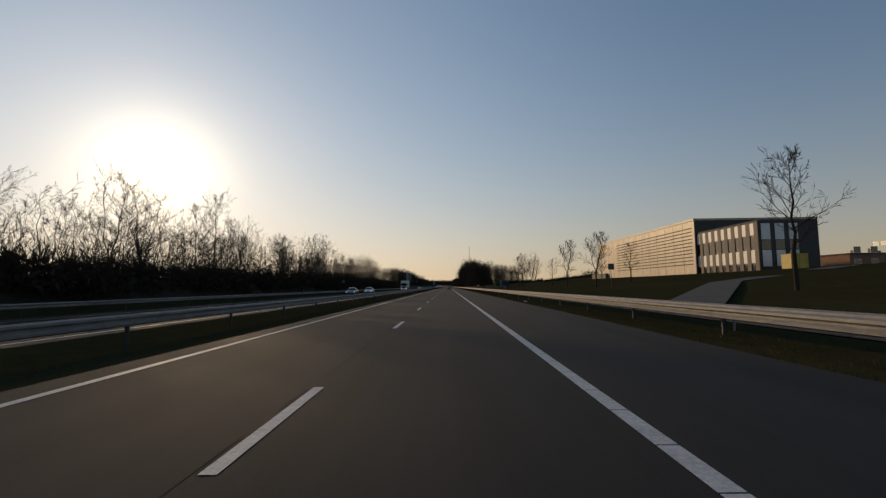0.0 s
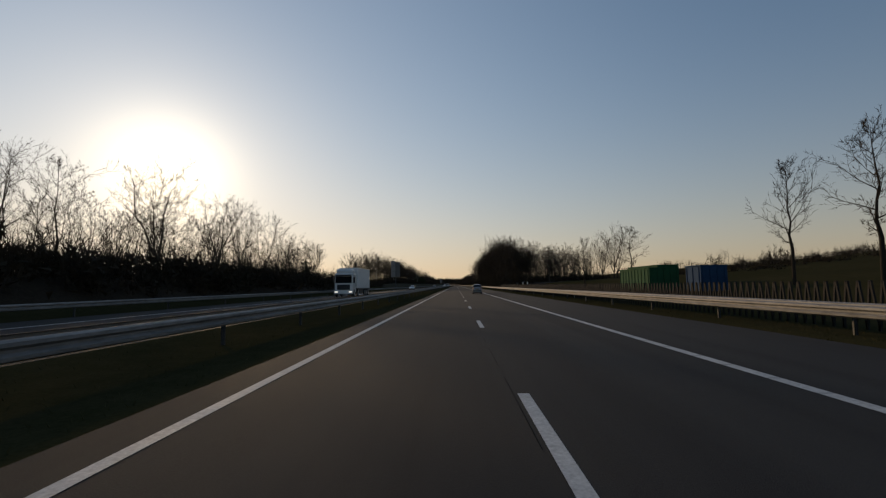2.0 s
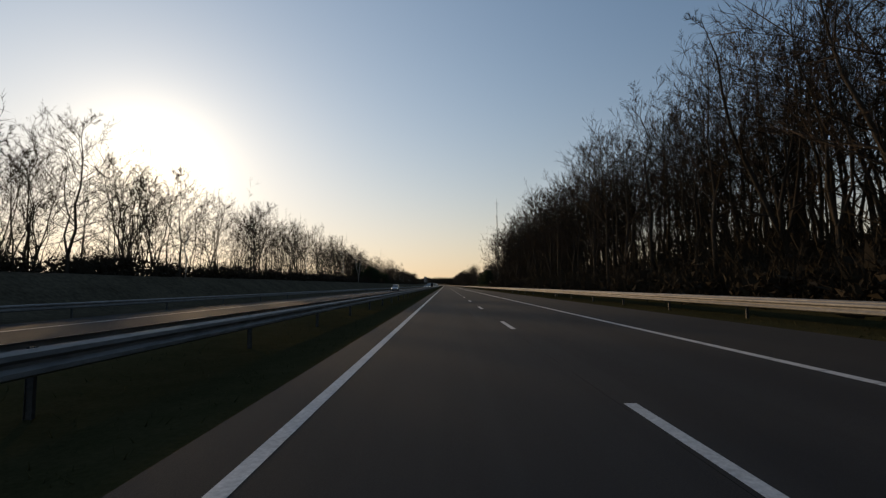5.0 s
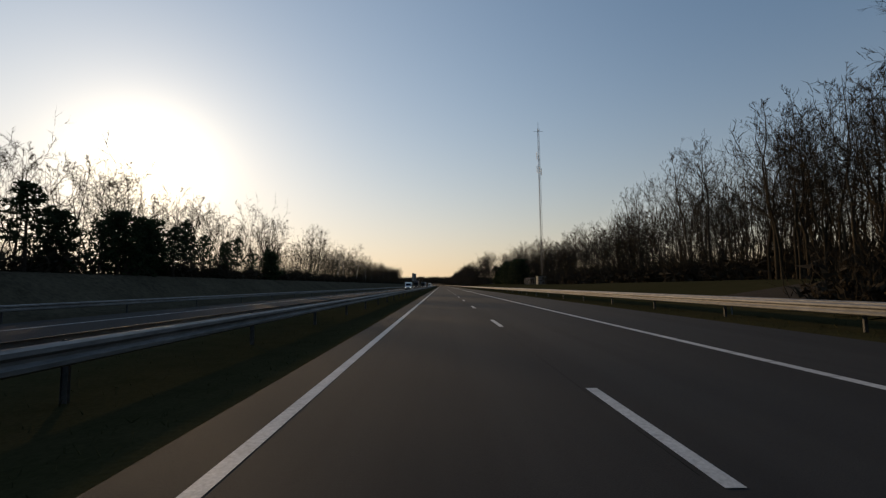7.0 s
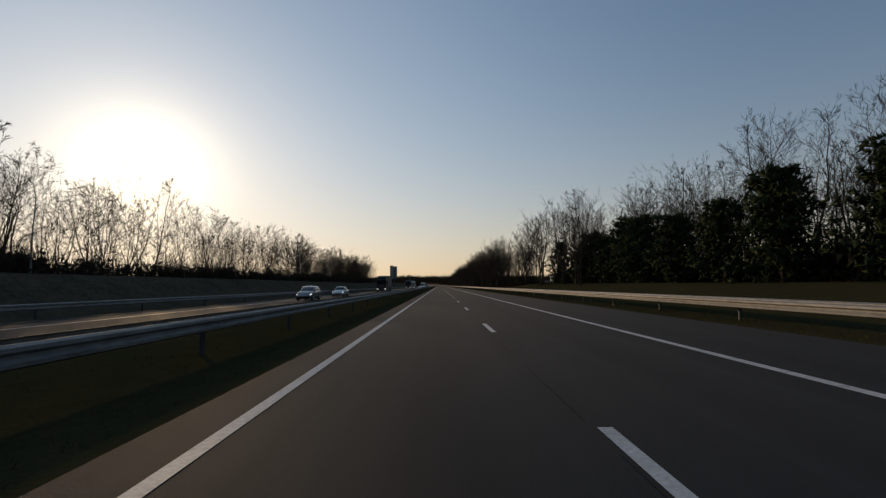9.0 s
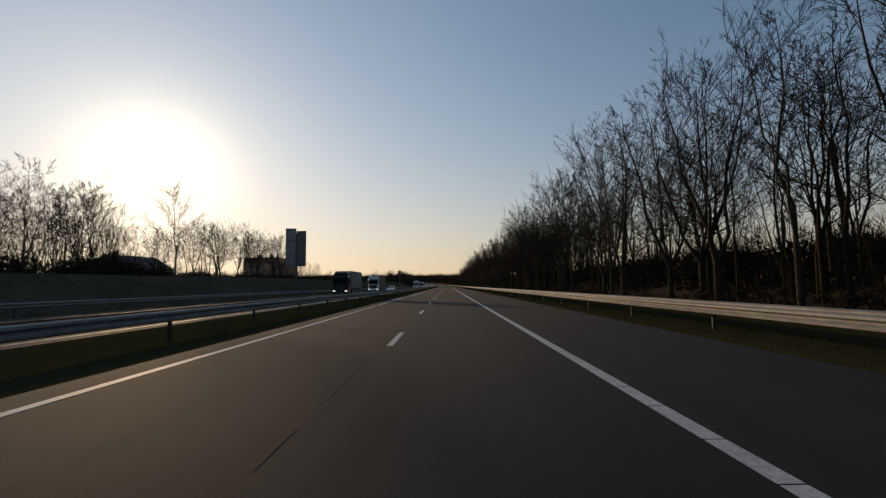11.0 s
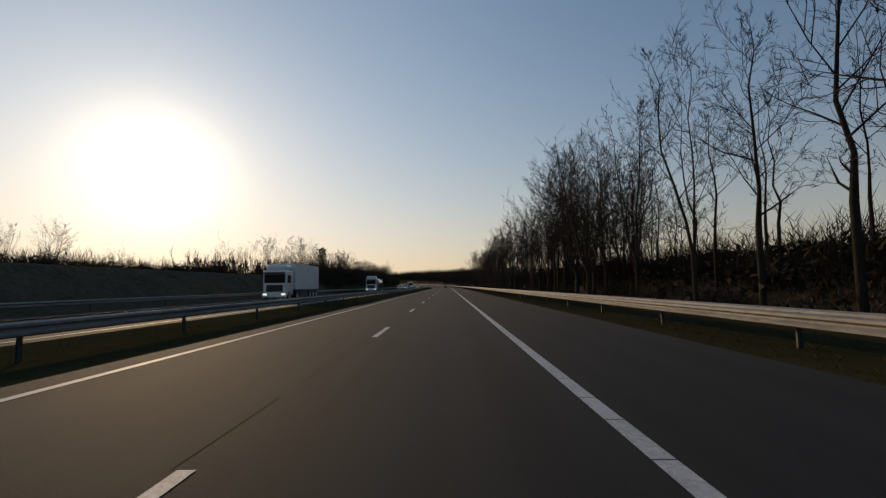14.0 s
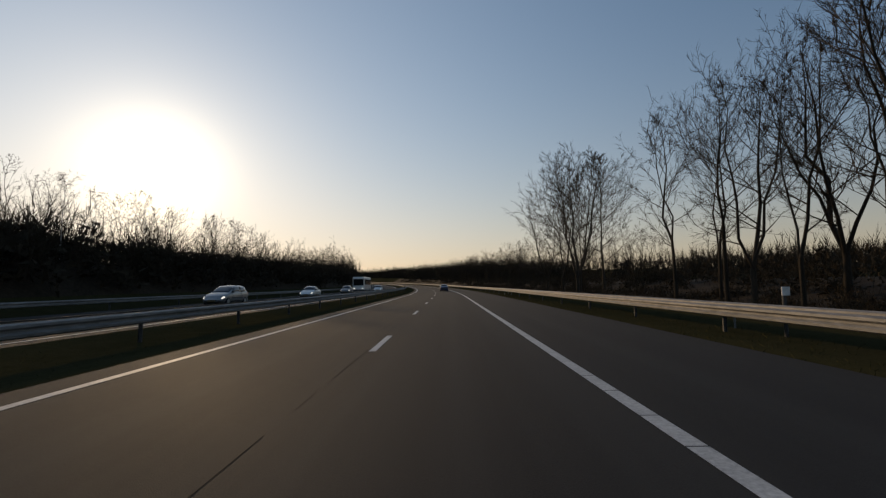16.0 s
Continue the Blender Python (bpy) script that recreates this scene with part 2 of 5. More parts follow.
P_SILVER = car_paint("silver_paint", (0.25, 0.255, 0.255), 0.4)
P_WHITE = car_paint("white_paint", (0.72, 0.72, 0.70), 0.0)
P_BLACK = car_paint("black_paint", (0.015, 0.015, 0.017), 0.3)
P_GREY = car_paint("grey_paint", (0.12, 0.125, 0.13), 0.5)
P_BLUE = car_paint("dark_blue_paint", (0.02, 0.03, 0.07), 0.4)
M_TARP = rough_mat("trailer_white", (0.55, 0.55, 0.54), (0.70, 0.70, 0.68), 0.4, 0.55, relief=0.05)
M_TARP2 = rough_mat("trailer_brown", (0.10, 0.055, 0.035), (0.16, 0.09, 0.055), 0.4, 0.6, relief=0.05)


# ---- helpers of this scene ----
rng = np.random.default_rng(7)


def bend(y):
    """Sideways shift of the whole road: straight, then a long left-hand curve."""
    if y < BEND_Y:
        return 0.0
    d = min(y, BEND_Y + 420) - BEND_Y
    s = -d * d / (2 * BEND_R)
    return s - (y - BEND_Y - 420) * 420 / BEND_R if y > BEND_Y + 420 else s


def ease(v):
    v = min(1.0, max(0.0, v))
    return v * v * (3 - 2 * v)


def blend(y, stops):
    return float(np.interp(y, [a for a, _ in stops], [b for _, b in stops]))


RISE_RIGHT = [(-400, 3.3), (215, 3.4), (270, 2.0), (470, 1.6), (560, 1.2), (690, 1.4), (740, 2.4), (1030, 2.4), (1070, 1.5), (1200, 1.8), (1600, 5.0)]
RISE_LEFT = [(-400, 2.4), (200, 2.4), (235, 1.4), (285, 1.6), (330, 2.6), (740, 2.6), (800, 3.0), (1600, 5.0)]


def lift(y):
    """The road climbs gently towards the far end."""
    return 7.0 * ease((y - 1120) / 700)


def ground_z(u, y):
    z = lift(y)
    if u > 9.5:
        z += blend(y, RISE_RIGHT) * (ease((u - 9.5) / blend(y, [(215, 47), (275, 14)])) if y < 700 else ease((u - 14.5) / 8.0))
        if u > 60:
            z += 4.5 * ease((u - 60) / 200) + 1.5 * noise.noise((u * 0.006, y * 0.006, 0))
        if u > 50:
            z += 6.0 * blend(y, [(165, 0), (235, 1), (430, 1), (600, 0.2)]) * ease((u - 50) / 70)
    elif u < -22:
        z += blend(y, RISE_LEFT) * ease((-22 - u) / 6)
        if u < -50:
            z += 1.5 * noise.noise((u * 0.006, y * 0.006, 3)) + 5 * ease((-50 - u) / 500)
    elif -9.2 < u < -4.8:
        z -= 0.10 * math.sin((u + 9.2) / 4.4 * math.pi)
    return z


def mesh_from(name, verts, faces, mats, smooth=False):
    me = bpy.data.meshes.new(name)
    me.from_pydata(verts, [], faces)
    for m in mats if isinstance(mats, (list, tuple)) else [mats]:
        me.materials.append(m)
    if smooth:
        me.polygons.foreach_set("use_smooth", [True] * len(me.polygons))
    me.update()
    return me


def finish(bm, name, material, smooth=False):
    bmesh.ops.recalc_face_normals(bm, faces=bm.faces)
    me = bpy.data.meshes.new(name)
    bm.to_mesh(me)
    bm.free()
    me.materials.append(material)
    if smooth:
        me.polygons.foreach_set("use_smooth", [True] * len(me.polygons))
    return me


def part(name, bm, material, parent, label="", smooth=False):
    ob = new(name, finish(bm, name, material, smooth))
    ob.parent = parent
    return tagged(ob, label) if label else ob


def shared(name, me, parent, x=0, y=0, z=0, rx=0, ry=0, rz=0):
    ob = new(name, me)
    ob.parent = parent
    ob.matrix_basis = pose(x, y, z, rx, ry, rz)
    return ob


def thing(name, label, category, group="", kind="", at=None):
    ob = new(name)
    ob.empty_display_size = 0.3
    if at is not None:
        ob.matrix_basis = at
    return tagged(ob, label, category, group, kind)


def box(bm, x0, x1, y0, y1, z0, z1, bevel=0.0):
    r = bmesh.ops.create_cube(bm, size=1.0)
    vs = r["verts"]
    bmesh.ops.scale(bm, vec=(x1 - x0, y1 - y0, z1 - z0), verts=vs)
    bmesh.ops.translate(bm, vec=((x0 + x1) / 2, (y0 + y1) / 2, (z0 + z1) / 2), verts=vs)
    if bevel:
        es = list({e for v in vs for e in v.link_edges})
        bmesh.ops.bevel(bm, geom=es, offset=bevel, segments=2, affect="EDGES", profile=0.5)
    return bm


def tube(bm, p0, p1, r0, r1=None, sides=8, caps=True):
    r1 = r0 if r1 is None else r1
    p0, p1 = Vector(p0), Vector(p1)
    d = p1 - p0
    m = Matrix.Translation((p0 + p1) / 2) @ d.to_track_quat("Z", "Y").to_matrix().to_4x4()
    bmesh.ops.create_cone(bm, cap_ends=caps, segments=sides, radius1=r0, radius2=max(r1, 1e-4), depth=d.length, matrix=m)
    return bm


def rod(p0, p1, r, sides=8):
    return tube(bmesh.new(), p0, p1, r, sides=sides)


def block(*a, **k):
    return box(bmesh.new(), *a, **k)


def strip(name, profile, ys, mat, closed=False, z_of=None, smooth=False):
    """A band drawn along the road with the given cross-section (u, z)."""
    n = len(profile)
    verts, faces = [], []
    for y in ys:
        b, base = bend(y), lift(y)
        verts += [(u + b, y, base + z + (z_of(u, y) if z_of else 0)) for u, z in profile]
    for i in range(len(ys) - 1):
        for j in range(n if closed else n - 1):
            k = (j + 1) % n
            faces.append((i * n + j, i * n + k, (i + 1) * n + k, (i + 1) * n + j))
    if closed:
        faces += [tuple(range(n - 1, -1, -1)), tuple(range((len(ys) - 1) * n, len(ys) * n))]
    return mesh_from(name, verts, faces, mat, smooth)


def stations(y0, y1, straight=60.0, curved=12.0):
    ys, y = [], y0
    while y < y1:
        ys.append(y)
        y += straight if y + straight < 1100 or y > 1700 else curved
    return ys + [y1]


# ---- ground and roads ----
us = [-2600, -1400, -800, -450, -280, -180, -120, -85, -65, -52, -44, -38, -33, -29, -27, -25.5, -24, -23, -22, -20.6, -9.2, -8.4, -7, -5.6, -4.8, 7.78, 8.0, 8.8,
      9.5, 11, 13, 15, 17, 19, 21.5, 25, 30, 36, 43, 52, 64, 80, 110, 160, 240, 400, 800, 1500, 2600]
ys = [-1500, -800, -400, -200] + list(np.arange(-120, 1700, 15.0)) + [1750, 1850, 2000, 2300, 2800, 3600]
gv = []
for y in ys:
    for u in us:
        rough_z = 0.12 * noise.noise((u * 0.35, y * 0.12, 5)) if (u > 11 or u < -24) else 0.0
        gv.append((u + bend(y), y, ground_z(u, y) - (0.07 if -20.7 < u < 7.9 and not -9.3 < u < -4.7 else 0.0) + rough_z))
n = len(us)
gf = [(i * n + j, i * n + j + 1, (i + 1) * n + j + 1, (i + 1) * n + j) for i in range(len(ys) - 1) for j in range(n - 1)]
ground_me = mesh_from("ground", gv, gf, [M_GRASS, M_SOIL, M_BANK], True)
# leaf litter under the woods and thickets
for k, face in enumerate(ground_me.polygons):
    u, y = us[k % (n - 1)], ys[k // (n - 1)]
    if (12.5 < u < 60 and (250 < y < 468 or 700 < y < 1440)) or (28 < u < 60 and 468 <= y <= 700) or (-50 < u < -24.5 and not 225 < y < 285):
        face.material_index = 1
    if -33 <= u < -20.6 and 270 < y < 1020:
        face.material_index = 2
ground = tagged(new("ground", ground_me), "rough winter grass verges and banks beside the motorway", "ground", kind="structure")

LINE_L, LINE_R = -3.69, 3.72
ROAD_Y = stations(-120, 1690)
road = tagged(new("road", strip("road", [(-4.50, -0.07), (-4.47, 0.0), (7.80, 0.0), (7.83, -0.07)], ROAD_Y, M_ASPHALT)),
              "dark grey asphalt motorway carriageway with two lanes and a shoulder", "road", kind="structure")
road_far = tagged(new("road", strip("road", [(-20.65, -0.07), (-20.62, 0.0), (-9.25, 0.0), (-9.22, -0.07)], ROAD_Y, M_ASPHALT)),
                  "dark grey asphalt carriageway of the oncoming traffic", "road", kind="structure")


def line_bm(u, w, y0, y1, lengths, gap):
    verts, faces, y, i = [], [], y0, 0
    while y < y1:
        e = min(y + lengths[i % len(lengths)], y1)
        b0, b1, k = bend(y), bend(e), len(verts)
        z0, z1 = lift(y) + 0.006, lift(e) + 0.006
        verts += [(u - w / 2 + b0, y, z0), (u + w / 2 + b0, y, z0), (u + w / 2 + b1, e, z1), (u - w / 2 + b1, e, z1)]
        faces.append((k, k + 1, k + 2, k + 3))
        y, i = e + gap, i + 1
    return verts, faces


def edge_line(u, w, parent, lengths=(24.0,), gap=0.0, y0=-100, y1=1680):
    v, f = line_bm(u, w, y0, y1, lengths, gap)
    ob = new("edge_line", mesh_from("edge_line", v, f, M_PAINT))
    ob.parent = parent
    return tagged(ob, "worn white painted edge line")


edge_line(LINE_L, 0.17, road)
edge_line(LINE_R, 0.20, road, lengths=(1.1, 0.95, 1.25, 1.05, 0.9), gap=0.022)
edge_line(-10.0, 0.15, road_far)
edge_line(-17.4, 0.18, road_far)
for u_s, w_s in ((-0.13, 0.009),):
    v, f = line_bm(u_s, w_s, -100, 1300, (2.3, 1.1, 4.0, 0.8, 3.1), 0.9)
    seam_ob = new("joint_seal", mesh_from("joint_seal", [(x, y, z - 0.003) for x, y, z in v], f, M_SEAL))
    seam_ob.parent = road
    tagged(seam_ob, "thin black bitumen joint seal")
dash_me = mesh_from("lane_dash", [(-0.075, 0, 0.006), (0.075, 0, 0.006), (0.075, 3, 0.006), (-0.075, 3, 0.006)], [(0, 1, 2, 3)], M_PAINT)
for k in range(-4, 118):
    y = 12.0 * k
    a = math.degrees(math.atan((bend(y + 3) - bend(y)) / 3))
    shared("lane_dash", dash_me, road, bend(y), y, lift(y + 1.5), rz=-a)
    if k >= 0:
        shared("lane_dash", dash_me, road_far, -13.7 + bend(y), y + 5, lift(y + 1.5), rz=-a)


# ---- guard rails ----
def beam_profile(u, side, z0):
    """W-shaped steel beam, its ribs facing side (+1 or -1)."""
    front = [(0.0, 0.0), (0.075, 0.035), (0.08, 0.09), (0.02, 0.135), (0.02, 0.175), (0.08, 0.22), (0.075, 0.275), (0.0, 0.31)]
    pts = [(u + side * d, z0 + z) for d, z in front]
    return pts + [(p - side * 0.015, z) for p, z in reversed(pts)]


post_bm = block(-0.05, 0.05, -0.006, 0.006, -0.25, 0.74)
box(post_bm, -0.05, -0.044, -0.025, 0.025, -0.25, 0.74)
box(post_bm, 0.044, 0.05, -0.025, 0.025, -0.25, 0.74)
POST_ME = finish(post_bm, "post", M_POST)
SPACER_ME = finish(block(-0.36, 0.36, -0.03, 0.03, 0.52, 0.66), "spacer", M_POST)


def guard_rail(u, sides, label, y0, y1, step, group, rear=0.0):
    g = thing("guard_rail", label, "guard rail", group)
    for s in sides:
        off = 0.36 if len(sides) > 1 else 0.06
        ob = new("beam", strip("beam", beam_profile(u + s * off, s if not rear else -1, 0.46 + (rear if s > 0 else 0.0)), stations(y0, y1, 48.0), M_STEEL, closed=True))
        ob.parent = g
    y = y0 + 1.0
    while y < y1:
        zz = lift(y)
        shared("post", POST_ME, g, u + bend(y), y, zz)
        if len(sides) > 1:
            shared("spacer", SPACER_ME, g, u + bend(y), y + 0.1, zz)
        y += step
    return g


guard_rail(RAIL_R, (-1, 1), "long galvanised steel guard rail on posts beside the shoulder", -40, 1620, 6.0, "guard rails", rear=0.03)
guard_rail(RAIL_M, (-1, 1), "double-sided galvanised steel guard rail along the grass median", -40, 1620, 6.0, "guard rails")
guard_rail(-21.3, (1,), "single galvanised steel guard rail before the far bank", -40, 1620, 8.0, "guard rails")


# ---- trees ----
def prisms(P, Q, R0, R1, sides, base=0):
    """Many tapered sticks at once: vertices and faces. Where R1 is None they end in a point."""
    P, Q = np.asarray(P, float), np.asarray(Q, float)
    D = Q - P
    D /= np.linalg.norm(D, axis=1, keepdims=True) + 1e-9
    ref = np.where(np.abs(D[:, 2:3]) < 0.9, np.array([[0.0, 0, 1]]), np.array([[1.0, 0, 0]]))
    A = np.cross(D, ref)
    A /= np.linalg.norm(A, axis=1, keepdims=True) + 1e-9
    B = np.cross(D, A)
    w = 2 * np.pi * np.arange(sides) / sides
    ring = np.cos(w)[None, :, None] * A[:, None, :] + np.sin(w)[None, :, None] * B[:, None, :]
    lo = P[:, None, :] + ring * np.asarray(R0, float)[:, None, None]
    n, j = len(P), np.arange(sides)
    if R1 is None:
        V = np.concatenate([lo, Q[:, None, :]], axis=1).reshape(-1, 3)
        k = (np.arange(n) * (sides + 1))[:, None]
        F = np.stack([k + j, k + (j + 1) % sides, np.broadcast_to(k + sides, (n, sides))], axis=2).reshape(-1, 3)
    else:
        hi = Q[:, None, :] + ring * np.asarray(R1, float)[:, None, None]
        V = np.concatenate([lo, hi], axis=1).reshape(-1, 3)
        k = (np.arange(n) * 2 * sides)[:, None]
        a, b = k + j, k + (j + 1) % sides
        F = np.concatenate([np.stack([a, b, b + sides], axis=2).reshape(-1, 3), np.stack([a, b + sides, a + sides], axis=2).reshape(-1, 3)])
    return V, F + base


def join_sets(sets):
    V, F, k = [], [], 0
    for v, f in sets:
        V.append(v)
        F.append(f + k)
        k += len(v)
    return np.concatenate(V), np.concatenate(F)


def tri_mesh(name, V, F, mat, smooth=False):
    me = bpy.data.meshes.new(name)
    V, F = np.asarray(V, np.float32), np.asarray(F, np.int32)
    me.vertices.add(len(V))
    me.vertices.foreach_set("co", V.ravel())
    me.loops.add(F.size)
    me.loops.foreach_set("vertex_index", F.ravel())
    me.polygons.add(len(F))
    me.polygons.foreach_set("loop_start", np.arange(0, F.size, 3, dtype=np.int32))
    if smooth:
        me.polygons.foreach_set("use_smooth", np.ones(len(F), bool))
    me.materials.append(mat)
    me.update(calc_edges=True)
    return me


def unit(v):
    return v / (np.linalg.norm(v, axis=-1, keepdims=True) + 1e-9)


def blades(r, P, Q, w):
    """The finest twigs: one tapering sliver each."""
    S = unit(np.cross(Q - P, r.normal(0, 1, P.shape))) * np.broadcast_to(np.asarray(w, float).reshape(-1, 1) * 0.5, P[:, :1].shape)
    V = np.stack([P - S, P + S, Q], axis=1).reshape(-1, 3)
    return V, np.arange(len(V)).reshape(-1, 3)


def bent_blades(r, P, M, Q, w):
    """Thin branches with a bend in the middle."""
    S = unit(np.cross(Q - P, r.normal(0, 1, P.shape))) * np.broadcast_to(np.asarray(w, float).reshape(-1, 1) * 0.5, P[:, :1].shape)
    V = np.stack([P - S, P + S, M - S * 0.65, M + S * 0.65, Q], axis=1).reshape(-1, 3)
    k = (np.arange(len(P)) * 5)[:, None]
    return V, np.concatenate([k + np.array((0, 1, 3)), k + np.array((0, 3, 2)), k + np.array((2, 3, 4))])


def offshoots(r, P, D, L, count, ratio, splay, up, f0=0.15):
    """Branches that leave the sticks P..P+D, spread along them; L is the length that each stick's limb has in all."""
    i = np.repeat(np.arange(len(P)), count)
    f = f0 + (1 - f0) * (np.tile(np.arange(count), len(P)) + r.uniform(0, 1, len(i))) / count
    side = unit(np.cross(D[i], r.normal(0, 1, (len(i), 3))))
    way = unit(unit(D[i]) + side * (splay * r.uniform(0.55, 1.35, len(i)))[:, None] + np.array((0, 0, up)))
    long = L[i] * ratio * r.uniform(0.65, 1.25, len(i))
    return P[i] + D[i] * f[:, None], way * long[:, None], long


def bare_tree(r, H, base, reach, stems, limbs, n2, n3, n4, girth, rise=0.35, droop=0.0, lean=0.2, fine=1.0, light=False):
    """Leafless tree with a domed crown: trunk and limbs in one mesh, the branching in another. stems leaders part at the fork."""
    axes_, mid_z = np.array((reach * H, reach * H, (1.02 - base) * H * 0.5)), (base + 1.0) * 0.5 * H
    fork = base * H * (0.75 if stems > 1 else 1.0) * (0.12 if base < 0.15 else 1.0)
    TP, TQ, T0, T1 = [], [], [], []
    foot, way, size = [], [], []
    for k in range(stems):
        a = k * 2.4 + r.uniform(-0.5, 0.5)
        tilt = lean * r.uniform(0.6, 1.3) if stems > 1 else 0.02
        top = H * (0.97 if k == 0 else r.uniform(0.74, 0.93))
        pts = [np.zeros(3), np.array((r.normal(0, 0.01), r.normal(0, 0.01), 1.0)) * fork]
        n = 6
        for i in range(1, n + 1):
            f = i / n
            out = tilt * (top - fork) * (f - 0.35 * f * f)
            pts.append(np.array((math.cos(a) * out, math.sin(a) * out, fork + (top - fork) * f)) + r.normal(0, 0.010 * H, 3) * (1 if i < n else 0.4))
        r0 = girth * (1.0 if k == 0 else 0.72)
        rad = [r0 * 1.15, r0 * (1.0 if stems == 1 else 0.8)] + [r0 * (0.80 * (1 - 0.9 * i / n)) for i in range(1, n + 1)]
        TP += pts[:-1]
        TQ += pts[1:]
        T0 += rad[:-1]
        T1 += rad[1:]
        zs = [q[2] for q in pts]
        m = limbs if k == 0 else max(3, int(limbs * 0.7))
        for i in range(m):
            f = (i + r.uniform(0, 1)) / m
            z = max(base * H, fork) + (zs[-1] - max(base * H, fork)) * (0.02 + 0.95 * f)
            p = np.array([np.interp(z, zs, [q[c] for q in pts]) for c in range(3)])
            b = i * 2.4 + k * 1.1 + r.uniform(-0.7, 0.7)
            foot.append(p)
            way.append(unit(np.array((math.cos(b), math.sin(b), rise + 1.1 * f + r.normal(0, 0.12)))))
            size.append(max(0.02, np.interp(z, zs, rad) * 0.52))
    foot, way, size = np.array(foot), np.array(way), np.array(size)
    e = (foot - np.array((0, 0, mid_z))) / axes_
    d = way / axes_
    ed, dd, ee = (e * d).sum(1), (d * d).sum(1), (e * e).sum(1)
    far = (-ed + np.sqrt(np.maximum(ed * ed - dd * (ee - 1), 0.0))) / dd
    L = np.clip(far, 0.08 * H, 0.5 * H) * r.uniform(0.62, 1.0, len(foot))
    segP, segD, segL, segR = [], [], [], []
    p, d = foot, way
    for i in range(3):
        d = unit(d + np.array((0, 0, 0.16 - droop * 0.3)) + r.normal(0, 0.13, d.shape))
        q = p + d * (L / 3)[:, None]
        segP.append(p), segD.append(q - p), segL.append(L)
        segR.append((size * (1 - 0.30 * i), size * (1 - 0.30 * (i + 1))))
        p = q
    trunk = [prisms(TP, TQ, T0, T1, 5 if light else 7)]
    trunk += [prisms(a_, a_ + b_, c_[0], c_[1], 3 if light else 4) for a_, b_, c_ in zip(segP, segD, segR)]
    P1, D1, L1 = np.concatenate(segP), np.concatenate(segD), np.concatenate(segL)
    P2, D2, L2 = offshoots(r, P1, D1, L1, n2, 0.42, 0.75, 0.15 - droop * 0.4)
    M2 = P2 + D2 * 0.5
    Q2 = M2 + (unit(D2 + np.array((0, 0, 0.25 - droop)) * L2[:, None] + r.normal(0, 0.12, D2.shape) * L2[:, None])) * (L2 * 0.5)[:, None]
    w2 = np.clip(L2 * 0.020, 0.024, 0.06)
    sets = [prisms(P2, M2, w2 * 0.5, w2 * 0.36, 3), prisms(M2, Q2, w2 * 0.36, None, 3)] if not light else [bent_blades(r, P2, M2, Q2, w2 * 1.15)]
    SP, SD, SL = np.concatenate([P2, M2]), np.concatenate([M2 - P2, Q2 - M2]), np.concatenate([L2, L2])
    P3, D3, L3 = offshoots(r, SP, SD, SL, n3, 0.46, 0.7, 0.12 - droop * 0.9)
    sag = np.array((0, 0, 0.10 - droop * 0.8)) * L3[:, None]
    w3 = np.clip(L3 * 0.020, 0.014, 0.03) * fine
    sets.append(blades(r, P3, P3 + D3 + sag, w3) if light else bent_blades(r, P3, P3 + D3 * 0.5, P3 + D3 + sag, w3))
    P4, D4, L4 = offshoots(r, P3, D3, np.maximum(L3, 0.5), n4, 0.55, 0.75, 0.10 - droop * 1.2, 0.3)
    sets.append(blades(r, P4, P4 + D4 + np.array((0, 0, -droop * 0.3)) * L4[:, None], 0.016 * fine))
    return join_sets(trunk), join_sets(sets)


def needle_tree(r, H, crown_from, spread, boughs, tufts, round_top=0.7):
    TP = [np.array((0, 0, H * i / 6.4)) for i in range(6)]
    TQ = [np.array((0, 0, H * (i + 1) / 6.4)) for i in range(6)]
    rad = [0.02 * H * (1 - i / 6.6) for i in range(7)]
    f = (np.arange(boughs) + r.uniform(0, 1, boughs)) / boughs
    a = np.arange(boughs) * 2.4 + r.uniform(-0.4, 0.4, boughs)
    L = spread * H * (0.22 + 0.78 * (1 - f) ** round_top) * r.uniform(0.65, 1.12, boughs)
    D = unit(np.stack([np.cos(a), np.sin(a), r.uniform(0.0, 0.4, boughs)], axis=1)) * L[:, None]
    P = np.stack([np.zeros(boughs), np.zeros(boughs), H * (crown_from + (0.96 - crown_from) * f)], axis=1)
    tv = join_sets([prisms(TP, TQ, rad[:-1], rad[1:], 7), prisms(P, P + D, np.full(boughs, 0.04), np.full(boughs, 0.012), 3)])
    i = np.repeat(np.arange(boughs), tufts)
    C = P[i] + D[i] * r.uniform(0.15, 1.05, (len(i), 1)) + r.normal(0, 0.17, (len(i), 3)) * (0.4 + 0.5 * L[i][:, None])
    C = np.repeat(C, 6, axis=0)
    W = unit(r.normal(0, 1, C.shape) + np.array((0, 0, 0.35))) * r.uniform(0.3, 0.62, (len(C), 1))
    return tv, prisms(C, C + W, np.full(len(C), 0.10), None, 3)


def tree_kind(name, data, bark, leafy, label):
    (tv, tf), (cv, cf) = data
    e = thing(name, label, "tree", "trees along the motorway")
    a = new("trunk", tri_mesh("trunk", tv, tf, bark, True))
    b = new("crown", tri_mesh("crown", cv, cf, leafy))
    a.parent = b.parent = e
    return e


